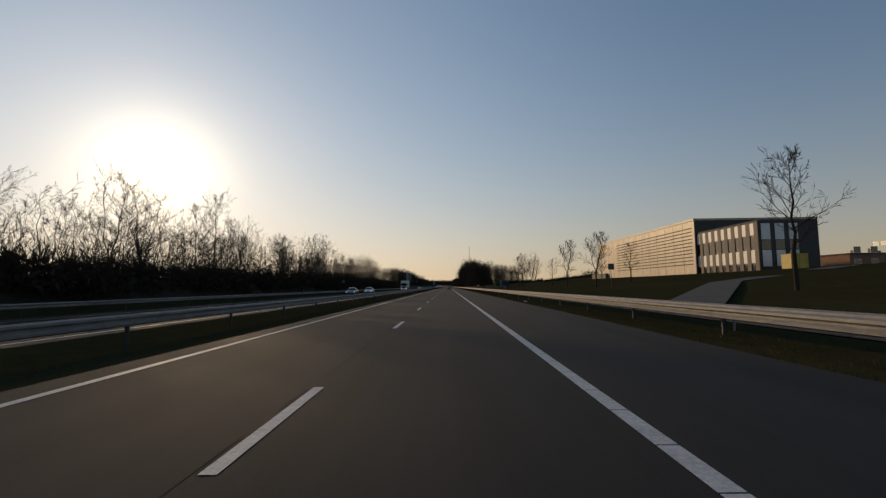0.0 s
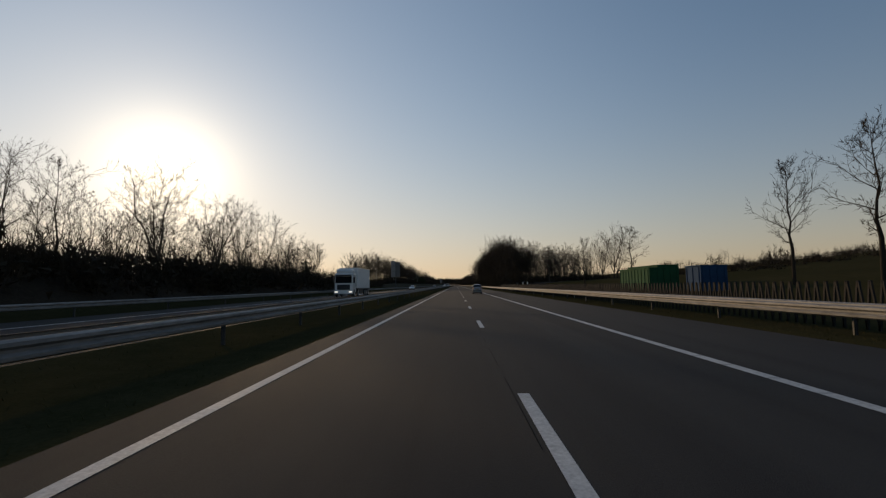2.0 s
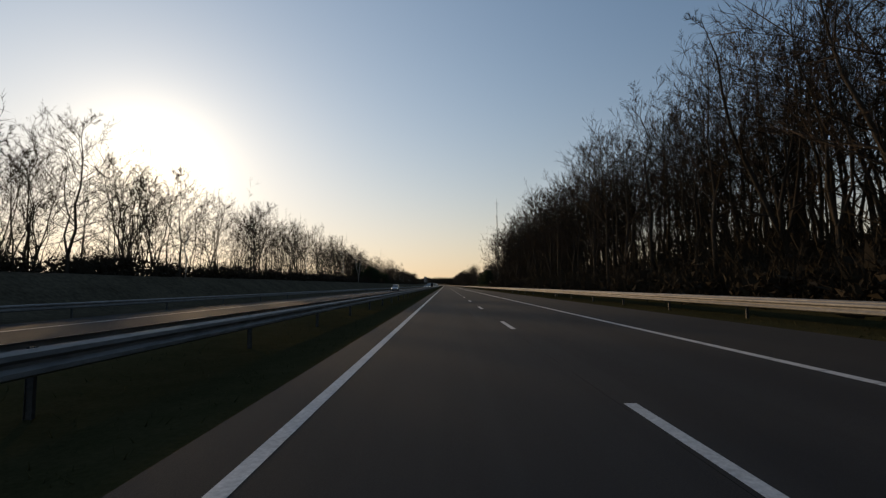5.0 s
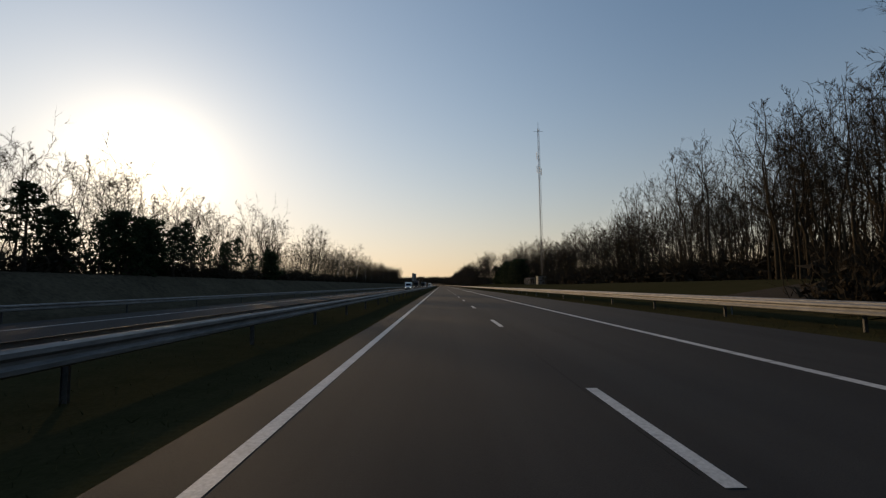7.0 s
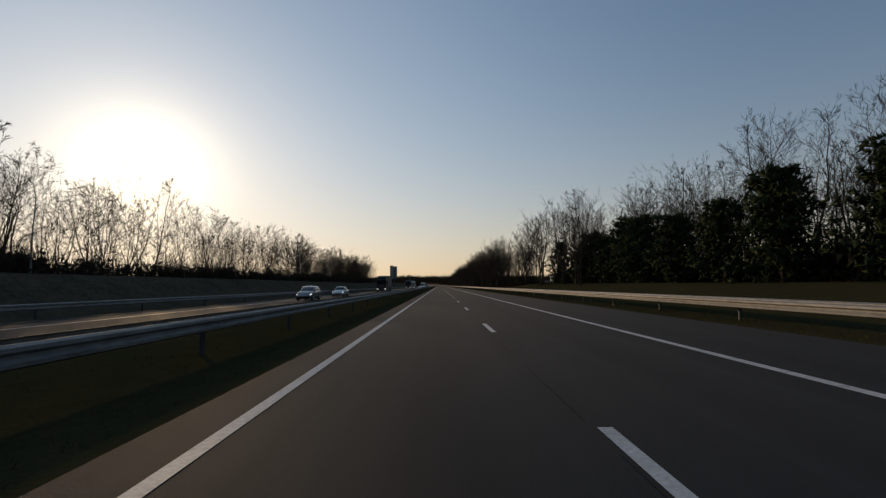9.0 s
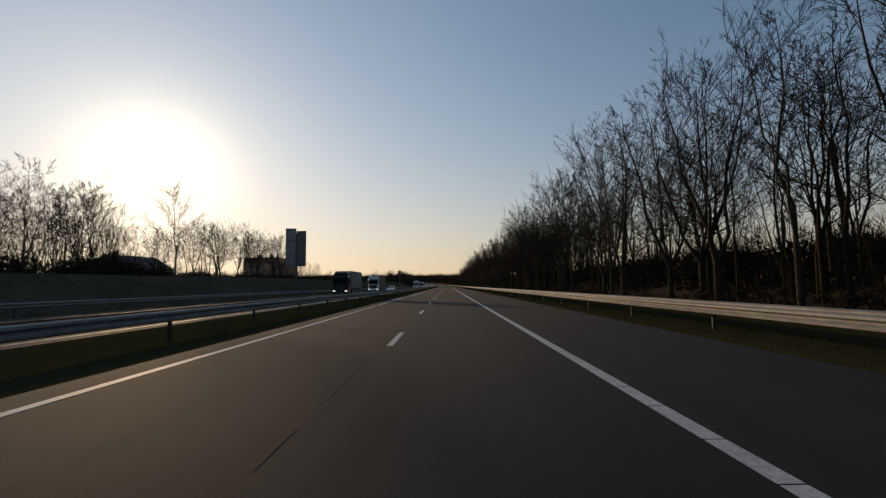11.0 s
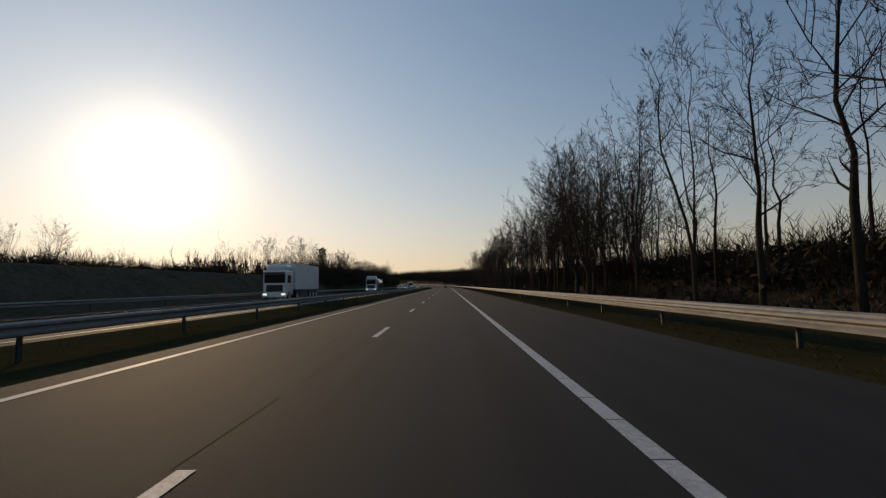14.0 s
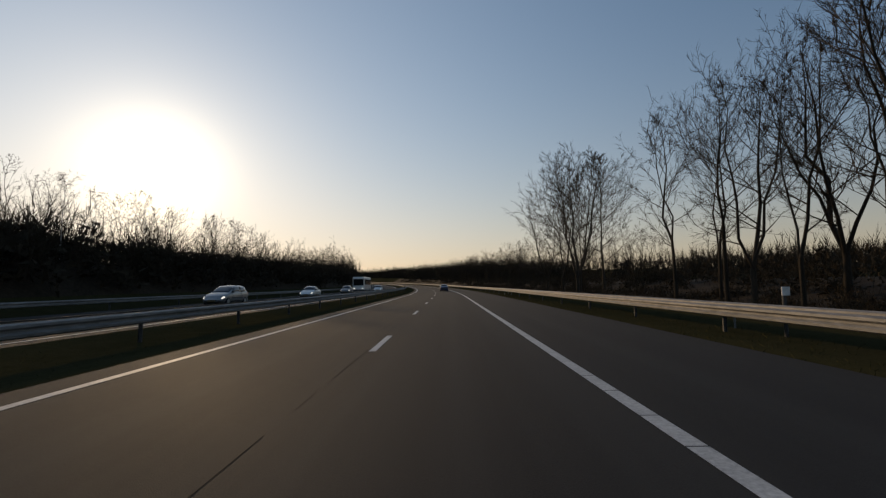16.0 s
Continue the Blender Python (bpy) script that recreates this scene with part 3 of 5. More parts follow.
KINDS, HEIGHT = {}, {"wood": 18, "oak": 16, "young": 9, "low": 11, "birch": 12, "pine": 10, "fir": 9}
WOOD_LABELS = ["tall leafless woodland tree with a dark slender trunk", "tall leafless woodland tree with a forked dark trunk"]
KINDS["wood"] = [tree_kind("tree", bare_tree(rng, 18, 0.27, 0.26, 1 + i % 3, 15 - 3 * (i % 3), 2, 2, 7, 0.155, 0.40, 0, 0.20, 1.45), M_BARK, M_TWIG, WOOD_LABELS[1 if i % 3 else 0]) for i in range(6)]
KINDS["oak"] = [tree_kind("tree", bare_tree(rng, 16, 0.22, 0.35, 3 + i % 2, 11, 2, 2, 7, 0.19, 0.25, 0, 0.34, 1.45), M_BARK, M_TWIG, "large leafless roadside tree with a wide upswept crown") for i in range(5)]
KINDS["young"] = [tree_kind("tree", bare_tree(rng, 9, 0.30, 0.30, 1 + i % 2, 15, 2, 2, 4, 0.12, 0.22, 0, 0.3, 1.7), M_BARK, M_TWIG, "young leafless tree standing alone on the grass slope") for i in range(3)]
KINDS["low"] = [tree_kind("tree", bare_tree(rng, 11, 0.18, 0.40, 1 + i % 3, 15 - 3 * (i % 3), 2, 2, 7, 0.11, 0.35, 0, 0.34, 1.25), M_BARK, M_TWIG, "leafless brown tree with a rounded crown on the bank") for i in range(5)]
KINDS["birch"] = [tree_kind("birch_tree", bare_tree(rng, 12, 0.22, 0.22, 1 + i % 2, 14, 2, 2, 8, 0.08, 0.6, 0.35, 0.14, 1.05), M_BIRCH, M_TWIG, "slim leafless birch with pale bark and drooping twigs") for i in range(3)]
KINDS["pine"] = [tree_kind("pine_tree", needle_tree(rng, 10, 0.3, 0.32, 34, 8), M_BARK, M_NEEDLE, "dark green pine with dense needle tufts") for i in range(2)]
KINDS["fir"] = [tree_kind("conifer", needle_tree(rng, 9, 0.03, 0.42, 64, 15, 0.5), M_BARK, M_NEEDLE, "broad dark evergreen conifer with boughs to the ground") for i in range(2)]
# lighter trees of the same habit for the ranks behind
def bush(r, H):
    """Leafless scrub: upright stems, a haze of twigs and a dense dark core."""
    n = 14
    P = np.stack([r.normal(0, 0.20, n) * H, r.normal(0, 0.20, n) * H, np.zeros(n)], axis=1)
    D = unit(np.stack([r.normal(0, 0.34, n), r.normal(0, 0.34, n), np.ones(n)], axis=1)) * H * r.uniform(0.5, 1.0, (n, 1))
    L = np.linalg.norm(D, axis=1)
    P2, D2, L2 = offshoots(r, P, D, L, 6, 0.36, 0.7, 0.25, 0.2)
    m = 54
    C = np.stack([r.normal(0, 0.25, m) * H, r.normal(0, 0.25, m) * H, H * 0.52 * r.beta(1.0, 1.5, m)], axis=1)
    W = unit(r.normal(0, 0.8, (m, 3)) + np.array((0, 0, 0.4))) * (H * r.uniform(0.10, 0.24, (m, 1)))
    return join_sets([bent_blades(r, P, P + D * 0.55 + r.normal(0, 0.05, D.shape) * H, P + D, 0.045), blades(r, P2, P2 + D2, 0.045), blades(r, C, C + W, H * 0.085)])


def belt_clump(r, H):
    """A piece of distant wood edge: stems and a close canopy of twig fans."""
    n = 10
    P = np.stack([r.normal(0, 0.28, n) * H, r.normal(0, 0.28, n) * H, np.zeros(n)], axis=1)
    D = unit(np.stack([r.normal(0, 0.16, n), r.normal(0, 0.16, n), np.ones(n)], axis=1)) * H * r.uniform(0.7, 1.0, (n, 1))
    P2, D2, L2 = offshoots(r, P, D, np.linalg.norm(D, axis=1), 12, 0.30, 0.5, 0.3, 0.35)
    m = 60
    C = np.stack([r.normal(0, 0.30, m) * H, r.normal(0, 0.30, m) * H, H * 0.66 * r.beta(1.0, 1.2, m)], axis=1)
    W = unit(r.normal(0, 0.5, (m, 3)) + np.array((0, 0, 0.9))) * (H * r.uniform(0.10, 0.22, (m, 1)))
    return join_sets([blades(r, P, P + D, 0.28), blades(r, P2, P2 + D2, 0.13), blades(r, C, C + W, H * 0.07)])


MASS = {"wood": [join_sets(bare_tree(rng, 18, 0.26, 0.25, 1 + i % 2, 9, 1, 2, 4, 0.14, 0.45, 0, 0.18, 3.0, True)) for i in range(5)],
        "low": [join_sets(bare_tree(rng, 11, 0.17, 0.38, 1 + i % 3, 11 - 2 * (i % 3), 1, 2, 5, 0.08, 0.4, 0, 0.32, 2.0, True)) for i in range(5)],
        "bush": [bush(rng, 3.2) for i in range(8)], "belt": [belt_clump(rng, 10) for i in range(6)]}
MASS_H = {"wood": 18, "low": 11, "bush": 3.2, "belt": 10}
used = set()


def stand(u, y, sx, sz, sink=0.15):
    return pose(u + bend(y), y, ground_z(u, y) - sink, 0, 0, rng.uniform(0, 360)) @ Matrix.Diagonal((sx, sx, sz, 1))


def plant(kind, u, y, top, label=""):
    """Stand a tree of that kind on the ground; top is its height above its foot."""
    src = KINDS[kind][int(rng.integers(len(KINDS[kind])))]
    s = top / HEIGHT[kind]
    m = stand(u, y, s * rng.uniform(0.9, 1.15), s)
    if src.name in used:
        src = copy_thing(src, Matrix.Identity(4))
    else:
        used.add(src.name)
    src.matrix_basis = m
    if label:
        src["label"] = label
    return src


def rows(kinds, u0, u1, y0, y1, gap, h0, h1):
    y = y0
    while y < y1:
        plant(kinds[int(rng.integers(len(kinds)))], rng.uniform(u0, u1), y, rng.uniform(h0, h1))
        y += gap * rng.uniform(0.6, 1.4)


def thicket(name, zones, label, category="woodland"):
    """Ranks of trees or bushes nobody could count, in one object: zones of kind, u0, u1, y0, y1, trees per metre, heights."""
    sets = []
    for kind, u0, u1, y0, y1, per_m, h0, h1 in zones:
        for i in range(int((y1 - y0) * per_m)):
            src = MASS[kind][int(rng.integers(len(MASS[kind])))]
            y, u = rng.uniform(y0, y1), rng.uniform(u0, u1)
            s = rng.uniform(h0, h1) / MASS_H[kind]
            m = np.array(stand(u, y, s * rng.uniform(0.9, 1.3), s))
            v, f = src
            sets.append((v @ m[:3, :3].T + m[:3, 3], f))
    V, F = join_sets(sets)
    return tagged(new(name, tri_mesh(name, V, F, M_SCRUB)), label, category, kind="stuff")


# single trees on the slope by the hall
for u, y, h in YOUNG:
    plant("young", u, y, h)
# right-hand wood
rows(["wood"], 14.5, 16, 266, 278, 3.6, 11.5, 14)
rows(["wood", "wood", "oak"], 14.0, 16.5, 277, 462, 3.8, 15.5, 17.5)
rows(["wood"], 17.5, 21, 282, 460, 5.0, 15, 17)
rows(["wood"], 17, 21, 462, 474, 3.0, 11.5, 13.5)
thicket("woodland", [("wood", 16.5, 30, 300, 460, 2.9, 13, 16.5), ("wood", 17.5, 30, 460, 474, 2.2, 9.5, 13), ("wood", 16, 34, 270, 305, 1.8, 9, 13), ("wood", 30, 48, 276, 312, 2.2, 9.5, 13), ("bush", 12.5, 15.5, 262, 472, 2.4, 1.6, 3.2), ("bush", 15.5, 20, 262, 472, 2.4, 2.5, 5.2),
                     ("bush", 24, 48, 268, 282, 4.0, 2.5, 4.5), ("low", 16, 28, 268, 472, 0.8, 6, 10), ("low", 22, 44, 274, 304, 1.8, 5, 8), ("bush", 48, 66, 200, 330, 1.6, 1.2, 2.2), ("bush", 66, 110, 186, 330, 1.2, 1.5, 2.6)],
        "dense leafless wood with dark undergrowth behind the first trees")
for u, y, h in ((52.5, 284, 18), (50, 288, 15), (55, 288, 16)):
    plant("oak", u, y, h, label="large round-crowned leafless tree at the corner of the wood")
# wood set back behind the mast
rows(["wood"], 30, 36, 476, 530, 4.6, 15, 17.5)
rows(["wood"], 32, 36, 530, 606, 4.6, 12.5, 14.5)
rows(["wood", "oak"], 30, 36, 606, 700, 4.6, 14, 17)
rows(["fir"], 25, 29, 612, 692, 8.5, 8, 11)
thicket("woodland", [("wood", 24, 36, 472, 492, 2.2, 12, 15.5), ("wood", 34, 48, 476, 535, 1.9, 12.5, 16), ("wood", 34, 48, 535, 700, 1.8, 11.5, 14.5), ("bush", 28.5, 34, 476, 584, 3.6, 2.6, 4.8), ("bush", 35.5, 39, 580, 608, 4.0, 3.2, 5.2), ("bush", 29, 34, 604, 705, 2.8, 2.8, 5.2), ("low", 30, 40, 476, 610, 1.0, 6, 9.5), ("low", 34, 46, 610, 700, 0.5, 7, 11)],
        "leafless wood set back behind the grass strip")
# row of tall roadside trees with open land behind
rows(["oak", "wood", "oak"], 14.0, 17.0, 712, 925, 4.4, 12.3, 14.6)
rows(["wood", "wood", "oak"], 14.0, 17.0, 927, 962, 5.5, 13.5, 15.5)
rows(["oak", "wood"], 13.5, 16, 962, 983, 3.6, 14, 15.5)
rows(["oak", "wood"], 13.5, 16, 985, 1038, 4.4, 11.5, 13.5)
thicket("woodland", [("wood", 16.5, 26, 708, 850, 1.0, 9.5, 12.2), ("wood", 16.5, 26, 850, 905, 0.9, 9.5, 12.2), ("wood", 16.5, 26, 905, 966, 0.35, 9.5, 12.5), ("wood", 16, 25, 966, 1000, 1.4, 10.5, 14), ("low", 16, 24, 962, 1000, 0.8, 5, 8), ("wood", 17, 24, 984, 1040, 1.0, 9, 12), ("low", 17, 28, 708, 900, 0.6, 6, 9.5), ("low", 17, 28, 960, 1040, 0.35, 6, 9), ("low", 17, 26, 795, 850, 1.0, 6.5, 9.5), ("wood", 16, 22, 795, 830, 0.8, 10, 12.5), ("bush", 13, 18.5, 706, 1040, 1.5, 0.9, 1.9)], "second rank of leafless roadside trees on the bank")
rows(["wood", "oak"], 18.5, 22.5, 652, 712, 5.0, 13, 15.5)
for u, y, h in ((14.8, 1067, 11), (16.4, 1073, 11.5), (15.4, 1076, 11.5), (17, 1084, 11.5), (15, 1046, 13), (16.5, 1052, 12), (15.5, 1063, 11), (17, 1070, 12), (15.5, 1081, 12), (15, 1071, 11.5), (18, 1077, 12), (16.2, 1080, 12), (15, 1085, 12), (18.5, 1066, 12), (15, 1039, 13.5), (16.2, 1042, 13), (14.5, 1049, 13), (17.2, 1056, 12.5), (15.5, 1058, 12.5), (14.6, 1061, 12), (18, 1047, 12.5), (18, 1062, 11.5), (18, 1150, 9.5), (20, 1165, 8.5)):
    plant("wood" if int(y) % 3 else "oak", u, y, h)
for u, y, h in ((14.4, 1103, 14.5), (15.6, 1107, 15.5), (17, 1111, 15), (16, 1115, 14.5), (18, 1106, 14.5), (15, 1119, 13.5)):
    plant("low", u, y, h, label="clump of tall leafless trees standing close together")
thicket("hedge", [("bush", 18, 24, 700, 1040, 3.0, 1.8, 3.2), ("bush", 17.5, 26, 1036, 1420, 2.6, 0.9, 1.7), ("bush", 13.2, 18, 1038, 1230, 4.0, 0.6, 1.2), ("wood", 18, 34, 1180, 1300, 0.7, 8.5, 11.5), ("low", 24, 40, 1120, 1260, 0.35, 6, 9), ("low", 22, 64, 1250, 1500, 0.9, 8, 11.5)],
        "dark unclipped hedge and brush behind the roadside trees", "hedge")
# left-hand bank beyond the oncoming carriageway
rows(["low", "low", "oak"], -34, -28.5, 14, 205, 6.5, 8, 10.5)
rows(["low", "birch", "wood"], -33, -28.5, 286, 480, 7.0, 10, 12.5)
rows(["pine", "fir", "pine"], -33, -28, 474, 532, 3.2, 4.2, 7.0)
rows(["birch", "low"], -35, -29, 566, 760, 7.5, 8, 11)
rows(["low", "birch"], -34, -28.5, 1014, 1140, 6, 7, 9)
rows(["low", "oak"], -43, -37, 794, 836, 3.6, 9, 11)
for u, y, h in ((-31, 72, 12.5), (-31, 125, 12.5), (-30.5, 607, 13.5), (-31.5, 776, 11.5)):
    plant("low" if y != 607 else "birch", u, y, h)
thicket("woodland", [("low", -42, -31, -20, 222, 1.3, 6.2, 9.2), ("low", -42, -31, 290, 540, 1.0, 8.5, 12.5), ("low", -42, -30, 540, 770, 1.3, 6, 10), ("bush", -31, -24.5, -30, 232, 2.4, 2.4, 4.2),
                     ("bush", -32, -25.5, 232, 286, 2.2, 1.0, 2.0), ("bush", -35, -28.6, 286, 560, 2.6, 1.6, 3.4), ("bush", -35, -28.8, 560, 770, 2.8, 1.4, 3.2), ("bush", -36, -29, 770, 1020, 1.6, 0.7, 1.8), ("bush", -60, -36, 790, 1010, 1.0, 1.5, 3.0), ("low", -64, -40, 768, 812, 1.2, 7.5, 10.5)],
        "brown leafless thicket on the bank of the oncoming side")
thicket("woodland", [("low", -46, -30, 1010, 1240, 0.5, 6, 8.5), ("bush", -32, -24.5, 1020, 1500, 2.4, 2.6, 4.6), ("low", -52, -27, 1200, 1560, 0.8, 8, 11), ("low", -96, -84, 940, 1010, 0.5, 6, 9), ("low", -90, -60, 790, 940, 0.25, 3, 5),
                     ("low", -80, -42, 900, 1015, 0.4, 3.5, 6)],
        "brown leafless brush and far tree rows by the curve")
thicket("woodland", [("belt", -140, -60, 1350, 1900, 0.3, 9, 13), ("belt", 60, 140, 1350, 1900, 0.3, 9, 13), ("belt", 110, 220, 270, 460, 0.25, 4, 6), ("belt", -160, -60, 200, 420, 0.25, 6, 9),
                     ("belt", 90, 230, 700, 1090, 0.25, 6, 9)],
        "distant hazy belts of trees along the fields", "woodland")
thicket("woodland", [("belt", 26, 60, 1230, 1330, 1.2, 7.0, 9.0), ("belt", 60, 170, 1090, 1240, 1.3, 6.5, 8.5), ("belt", 30, 120, 1330, 1700, 0.6, 8, 11), ("belt", -120, -28, 1300, 1760, 0.6, 8, 11), ("belt", -92, -66, 960, 1075, 1.0, 4.5, 6.5), ("belt", -60, -36, 1030, 1110, 0.6, 5, 7.5)],
        "distant dark wood edge along the rising fields", "woodland")
plant("oak", -31.5, 559, 11.5)
plant("oak", -30, 556, 12.8, label="large leafless ivy-clad tree with several stems on the bank")
plant("pine", -51.7, 282.4, 9)
for u, y, h in ((-34, 233, 10), (-36.5, 240, 10.5), (-39, 234, 9.5), (-34, 222, 10)):
    plant("oak", u, y, h, label="broad round-crowned leafless tree at the end of the bank")
plant("pine", -33, 1050, 9)
for u, y, h in ((-88, 938, 13), (-90, 947, 13.5), (-86, 955, 13), (-91, 962, 13.5), (-87, 970, 14), (-90, 978, 14), (-86, 985, 13.5), (-89, 993, 14), (-88, 1010, 13.5), (-86, 1024, 14)):
    plant("oak", u, y, h, label="round-crowned leafless tree of a far field row")
plant("oak", 151, 391, 9, label="round-crowned leafless field tree on the rise")
plant("oak", 205, 436, 10, label="round-crowned leafless field tree on the rise")


# ---- verge grass ----
def tufts(name, bands, label):
    sets = []
    for u0, u1, y0, y1, per_m, h in bands:
        n = int((y1 - y0) * per_m)
        y = rng.uniform(y0, y1, n)
        u = rng.uniform(u0, u1, n)
        b = np.array([bend(v) for v in y])
        z = np.array([ground_z(a, c) for a, c in zip(u, y)])
        P = np.stack([u + b, y, z - 0.02], axis=1)
        D = np.stack([rng.normal(0, 0.5, n), rng.normal(0, 0.5, n), np.ones(n)], axis=1) * (h * rng.uniform(0.4, 1.2, n))[:, None]
        sets.append(prisms(P, P + D, np.full(n, 0.012), None, 3))
    V, F = join_sets(sets)
    return tagged(new(name, tri_mesh(name, V, F, M_BLADE)), label, "grass", kind="stuff")


tufts("grass", [(-5.6, -4.7, 0, 1120, 14, 0.10), (-9.2, -5.6, 0, 1120, 16, 0.12), (7.85, 9.0, 0, 1120, 34, 0.10), (9.0, 10.5, 0, 1120, 18, 0.16), (10.5, 15, 0, 1120, 8, 0.22)],
      "tufts of dull green winter grass on the verges")


path = tagged(new("path", strip("path", [(11.6, 0.02), (11.65, 0.06), (14.6, 0.10), (14.65, 0.04)], [-60, -20, 20, 50, 74], M_PATH, z_of=lambda u, y: ground_z(u, y))),
              "pale asphalt service path behind the guard rail", "path", kind="structure")
drive = tagged(new("driveway", mesh_from("driveway", [(14.6, 30, ground_z(14.6, 30) + 0.09), (14.6, 36, ground_z(14.6, 36) + 0.09), (30, 58, ground_z(30, 58) + 0.09), (50, 66, ground_z(50, 66) + 0.09), (50, 62, ground_z(50, 62) + 0.09), (31, 54, ground_z(31, 54) + 0.09)],
                                               [(0, 5, 2, 1), (5, 4, 3, 2)], M_PATH)), "pale asphalt drive leading up to the office", "driveway", kind="structure")


# ---- hall and office ----
def warehouse():
    x0, x1, y0, y1, z0, z1 = 51.0, 75.5, 99.0, 157.5, 1.0, 13.9
    h = thing("warehouse", "large tan-clad warehouse with a flat roof and louvred side", "warehouse", at=pose(0, 0, 0))
    part("wall", block(x0, x1, y0, y1, z0, z1), M_TAN, h, "smooth tan metal cladding", )
    part("roof", block(x0 + 0.3, x1 - 0.3, y0 + 0.3, y1 - 0.3, z1 + 0.003, z1 + 0.25), M_ROOF, h)
    for a, b, c, d in ((x0 - 0.12, x0 + 0.25, y0 - 0.12, y1 + 0.12), (x0 + 0.26, x1, y0 - 0.12, y0 + 0.25)):
        part("parapet", block(a, b, c, d, z1 - 0.06, z1 + 0.34, bevel=0.03), M_TAN, h, "tan metal roof edge")
    part("end_wall", block(x0 + 0.15, x1 - 0.1, y0 - 0.06, y0 - 0.004, z0, z1 - 0.1), M_BLACK, h, "black clad end wall")
    slat_me = finish(block(-0.08, 0, 0, 41.0, -0.09, 0.09), "slat", M_DARKTAN)
    for i in range(11):
        shared("slat", slat_me, h, x0 - 0.003, y0 + 1.0, 5.2 + 0.72 * i)
    seam_me = finish(block(-0.02, 0, -0.03, 0.03, 0, z1 - z0 - 0.2), "seam", M_DARKTAN)
    for i in range(1, 15):
        shared("seam", seam_me, h, x0 - 0.002, y0 + 4.0 * i + 0.4, z0)
    part("plinth", block(x0 - 0.9, x0 - 0.1, y1 - 9, y1 + 4, z0, 4.7, bevel=0.04), M_DARKTAN, h, "low dark brick wall")
    return h


def office():
    x0, x1, y0, y1, z0, z1 = 51.6, 58.4, 81.3, 111.0, 0.6, 11.1
    h = thing("office_building", "two-storey office with brown fins, white panels and dark glass", "office building", at=pose(0, 0, 0))
    part("wall", block(x0, x1, y0, y1 - 0.01, z0, z1), M_BLACK, h, "black recessed wall")
    part("roof", block(x0 - 0.1, x1 + 0.1, y0 - 0.1, y1, z1 + 0.003, z1 + 0.3, bevel=0.03), M_ROOF, h)
    bays = 15
    w = (y1 - y0) / bays
    fin = finish(block(-0.14, 0, 0.0, 0.95, 0, z1 - z0 - 1.7, bevel=0.02), "fin", M_FIN)
    up = finish(block(-0.10, 0, 0.0, w - 1.02, 0, 2.0, bevel=0.015), "panel", M_WHITE)
    low = finish(block(-0.10, 0, 0.0, w - 1.02, 0, 2.1, bevel=0.015), "panel", M_WHITE)
    pane = finish(block(-0.04, 0, 0.0, w - 1.02, 0, 1.8), "window_pane", M_GLASS)
    for i in range(bays):
        y = y0 + i * w
        shared("fin", fin, h, x0 - 0.003, y + 0.01, z0 + 1.7)
        step = 0.35 * (i % 3)
        shared("panel", up, h, x0 - 0.003, y + 0.99, z1 - 2.1)
        shared("window_pane", pane, h, x0 - 0.003, y + 0.99, z1 - 4.2 + step * 0.3)
        shared("panel", low, h, x0 - 0.003, y + 0.99, z1 - 6.6)
        shared("window_pane", pane, h, x0 - 0.003, y + 0.99, z1 - 8.6)
    for i in range(3):
        x = x0 + 0.4 + i * 2.2
        for z in (z1 - 2.9, z1 - 7.2):
            part("end_panel", block(x, x + 1.4, y0 - 0.10, y0 - 0.004, z, z + 2.6, bevel=0.015), M_WHITE, h, "white end panel")
        part("end_window", block(x, x + 1.4, y0 - 0.05, y0 - 0.004, z1 - 4.5, z1 - 3.0), M_GLASS, h)
    return h


warehouse()
office()


def skip_container(u, y, L, W, H, mat, label, rz=0.0, name="container"):
    z = ground_z(u + W / 2, y) - 0.1
    c = thing(name, label, "container", "containers", at=pose(u, y, z, 0, 0, rz))
    part("body", block(0, W, 0, L, 0.1, H), mat, c)
    rib = finish(block(-0.06, 0, 0, 0.10, 0.12, H - 0.1, bevel=0.01), "rib", mat)
    n = int(L / 0.8)
    for i in range(n):
        shared("rib", rib, c, -0.002, 0.25 + i * (L - 0.5) / max(1, n - 1), 0)
    part("rim", block(-0.09, W + 0.05, -0.05, L + 0.05, H + 0.002, H + 0.10, bevel=0.02), mat, c)
    rib2 = finish(block(0, 0.1, -0.06, 0, 0.12, H - 0.1), "rib", mat)
    for i in range(4):
        shared("rib", rib2, c, 0.15 + i * (W - 0.4) / 3, -0.002, 0)
    return c


skip_container(19.3, 177, 8.5, 2.4, 2.5, M_GREEN, "green ribbed steel waste container behind the fence")
skip_container(20.6, 169.5, 2.6, 2.3, 2.3, M_BLUE, "blue steel container standing behind the fence")
skip_container(22.6, 182.5, 9.0, 2.4, 2.7, M_GREEN, "long dark green steel container on the yard", name="container")
skip_container(55.0, 76.0, 2.5, 2.0, 2.2, M_YELLOW, "yellow slatted container beside the office", rz=90)


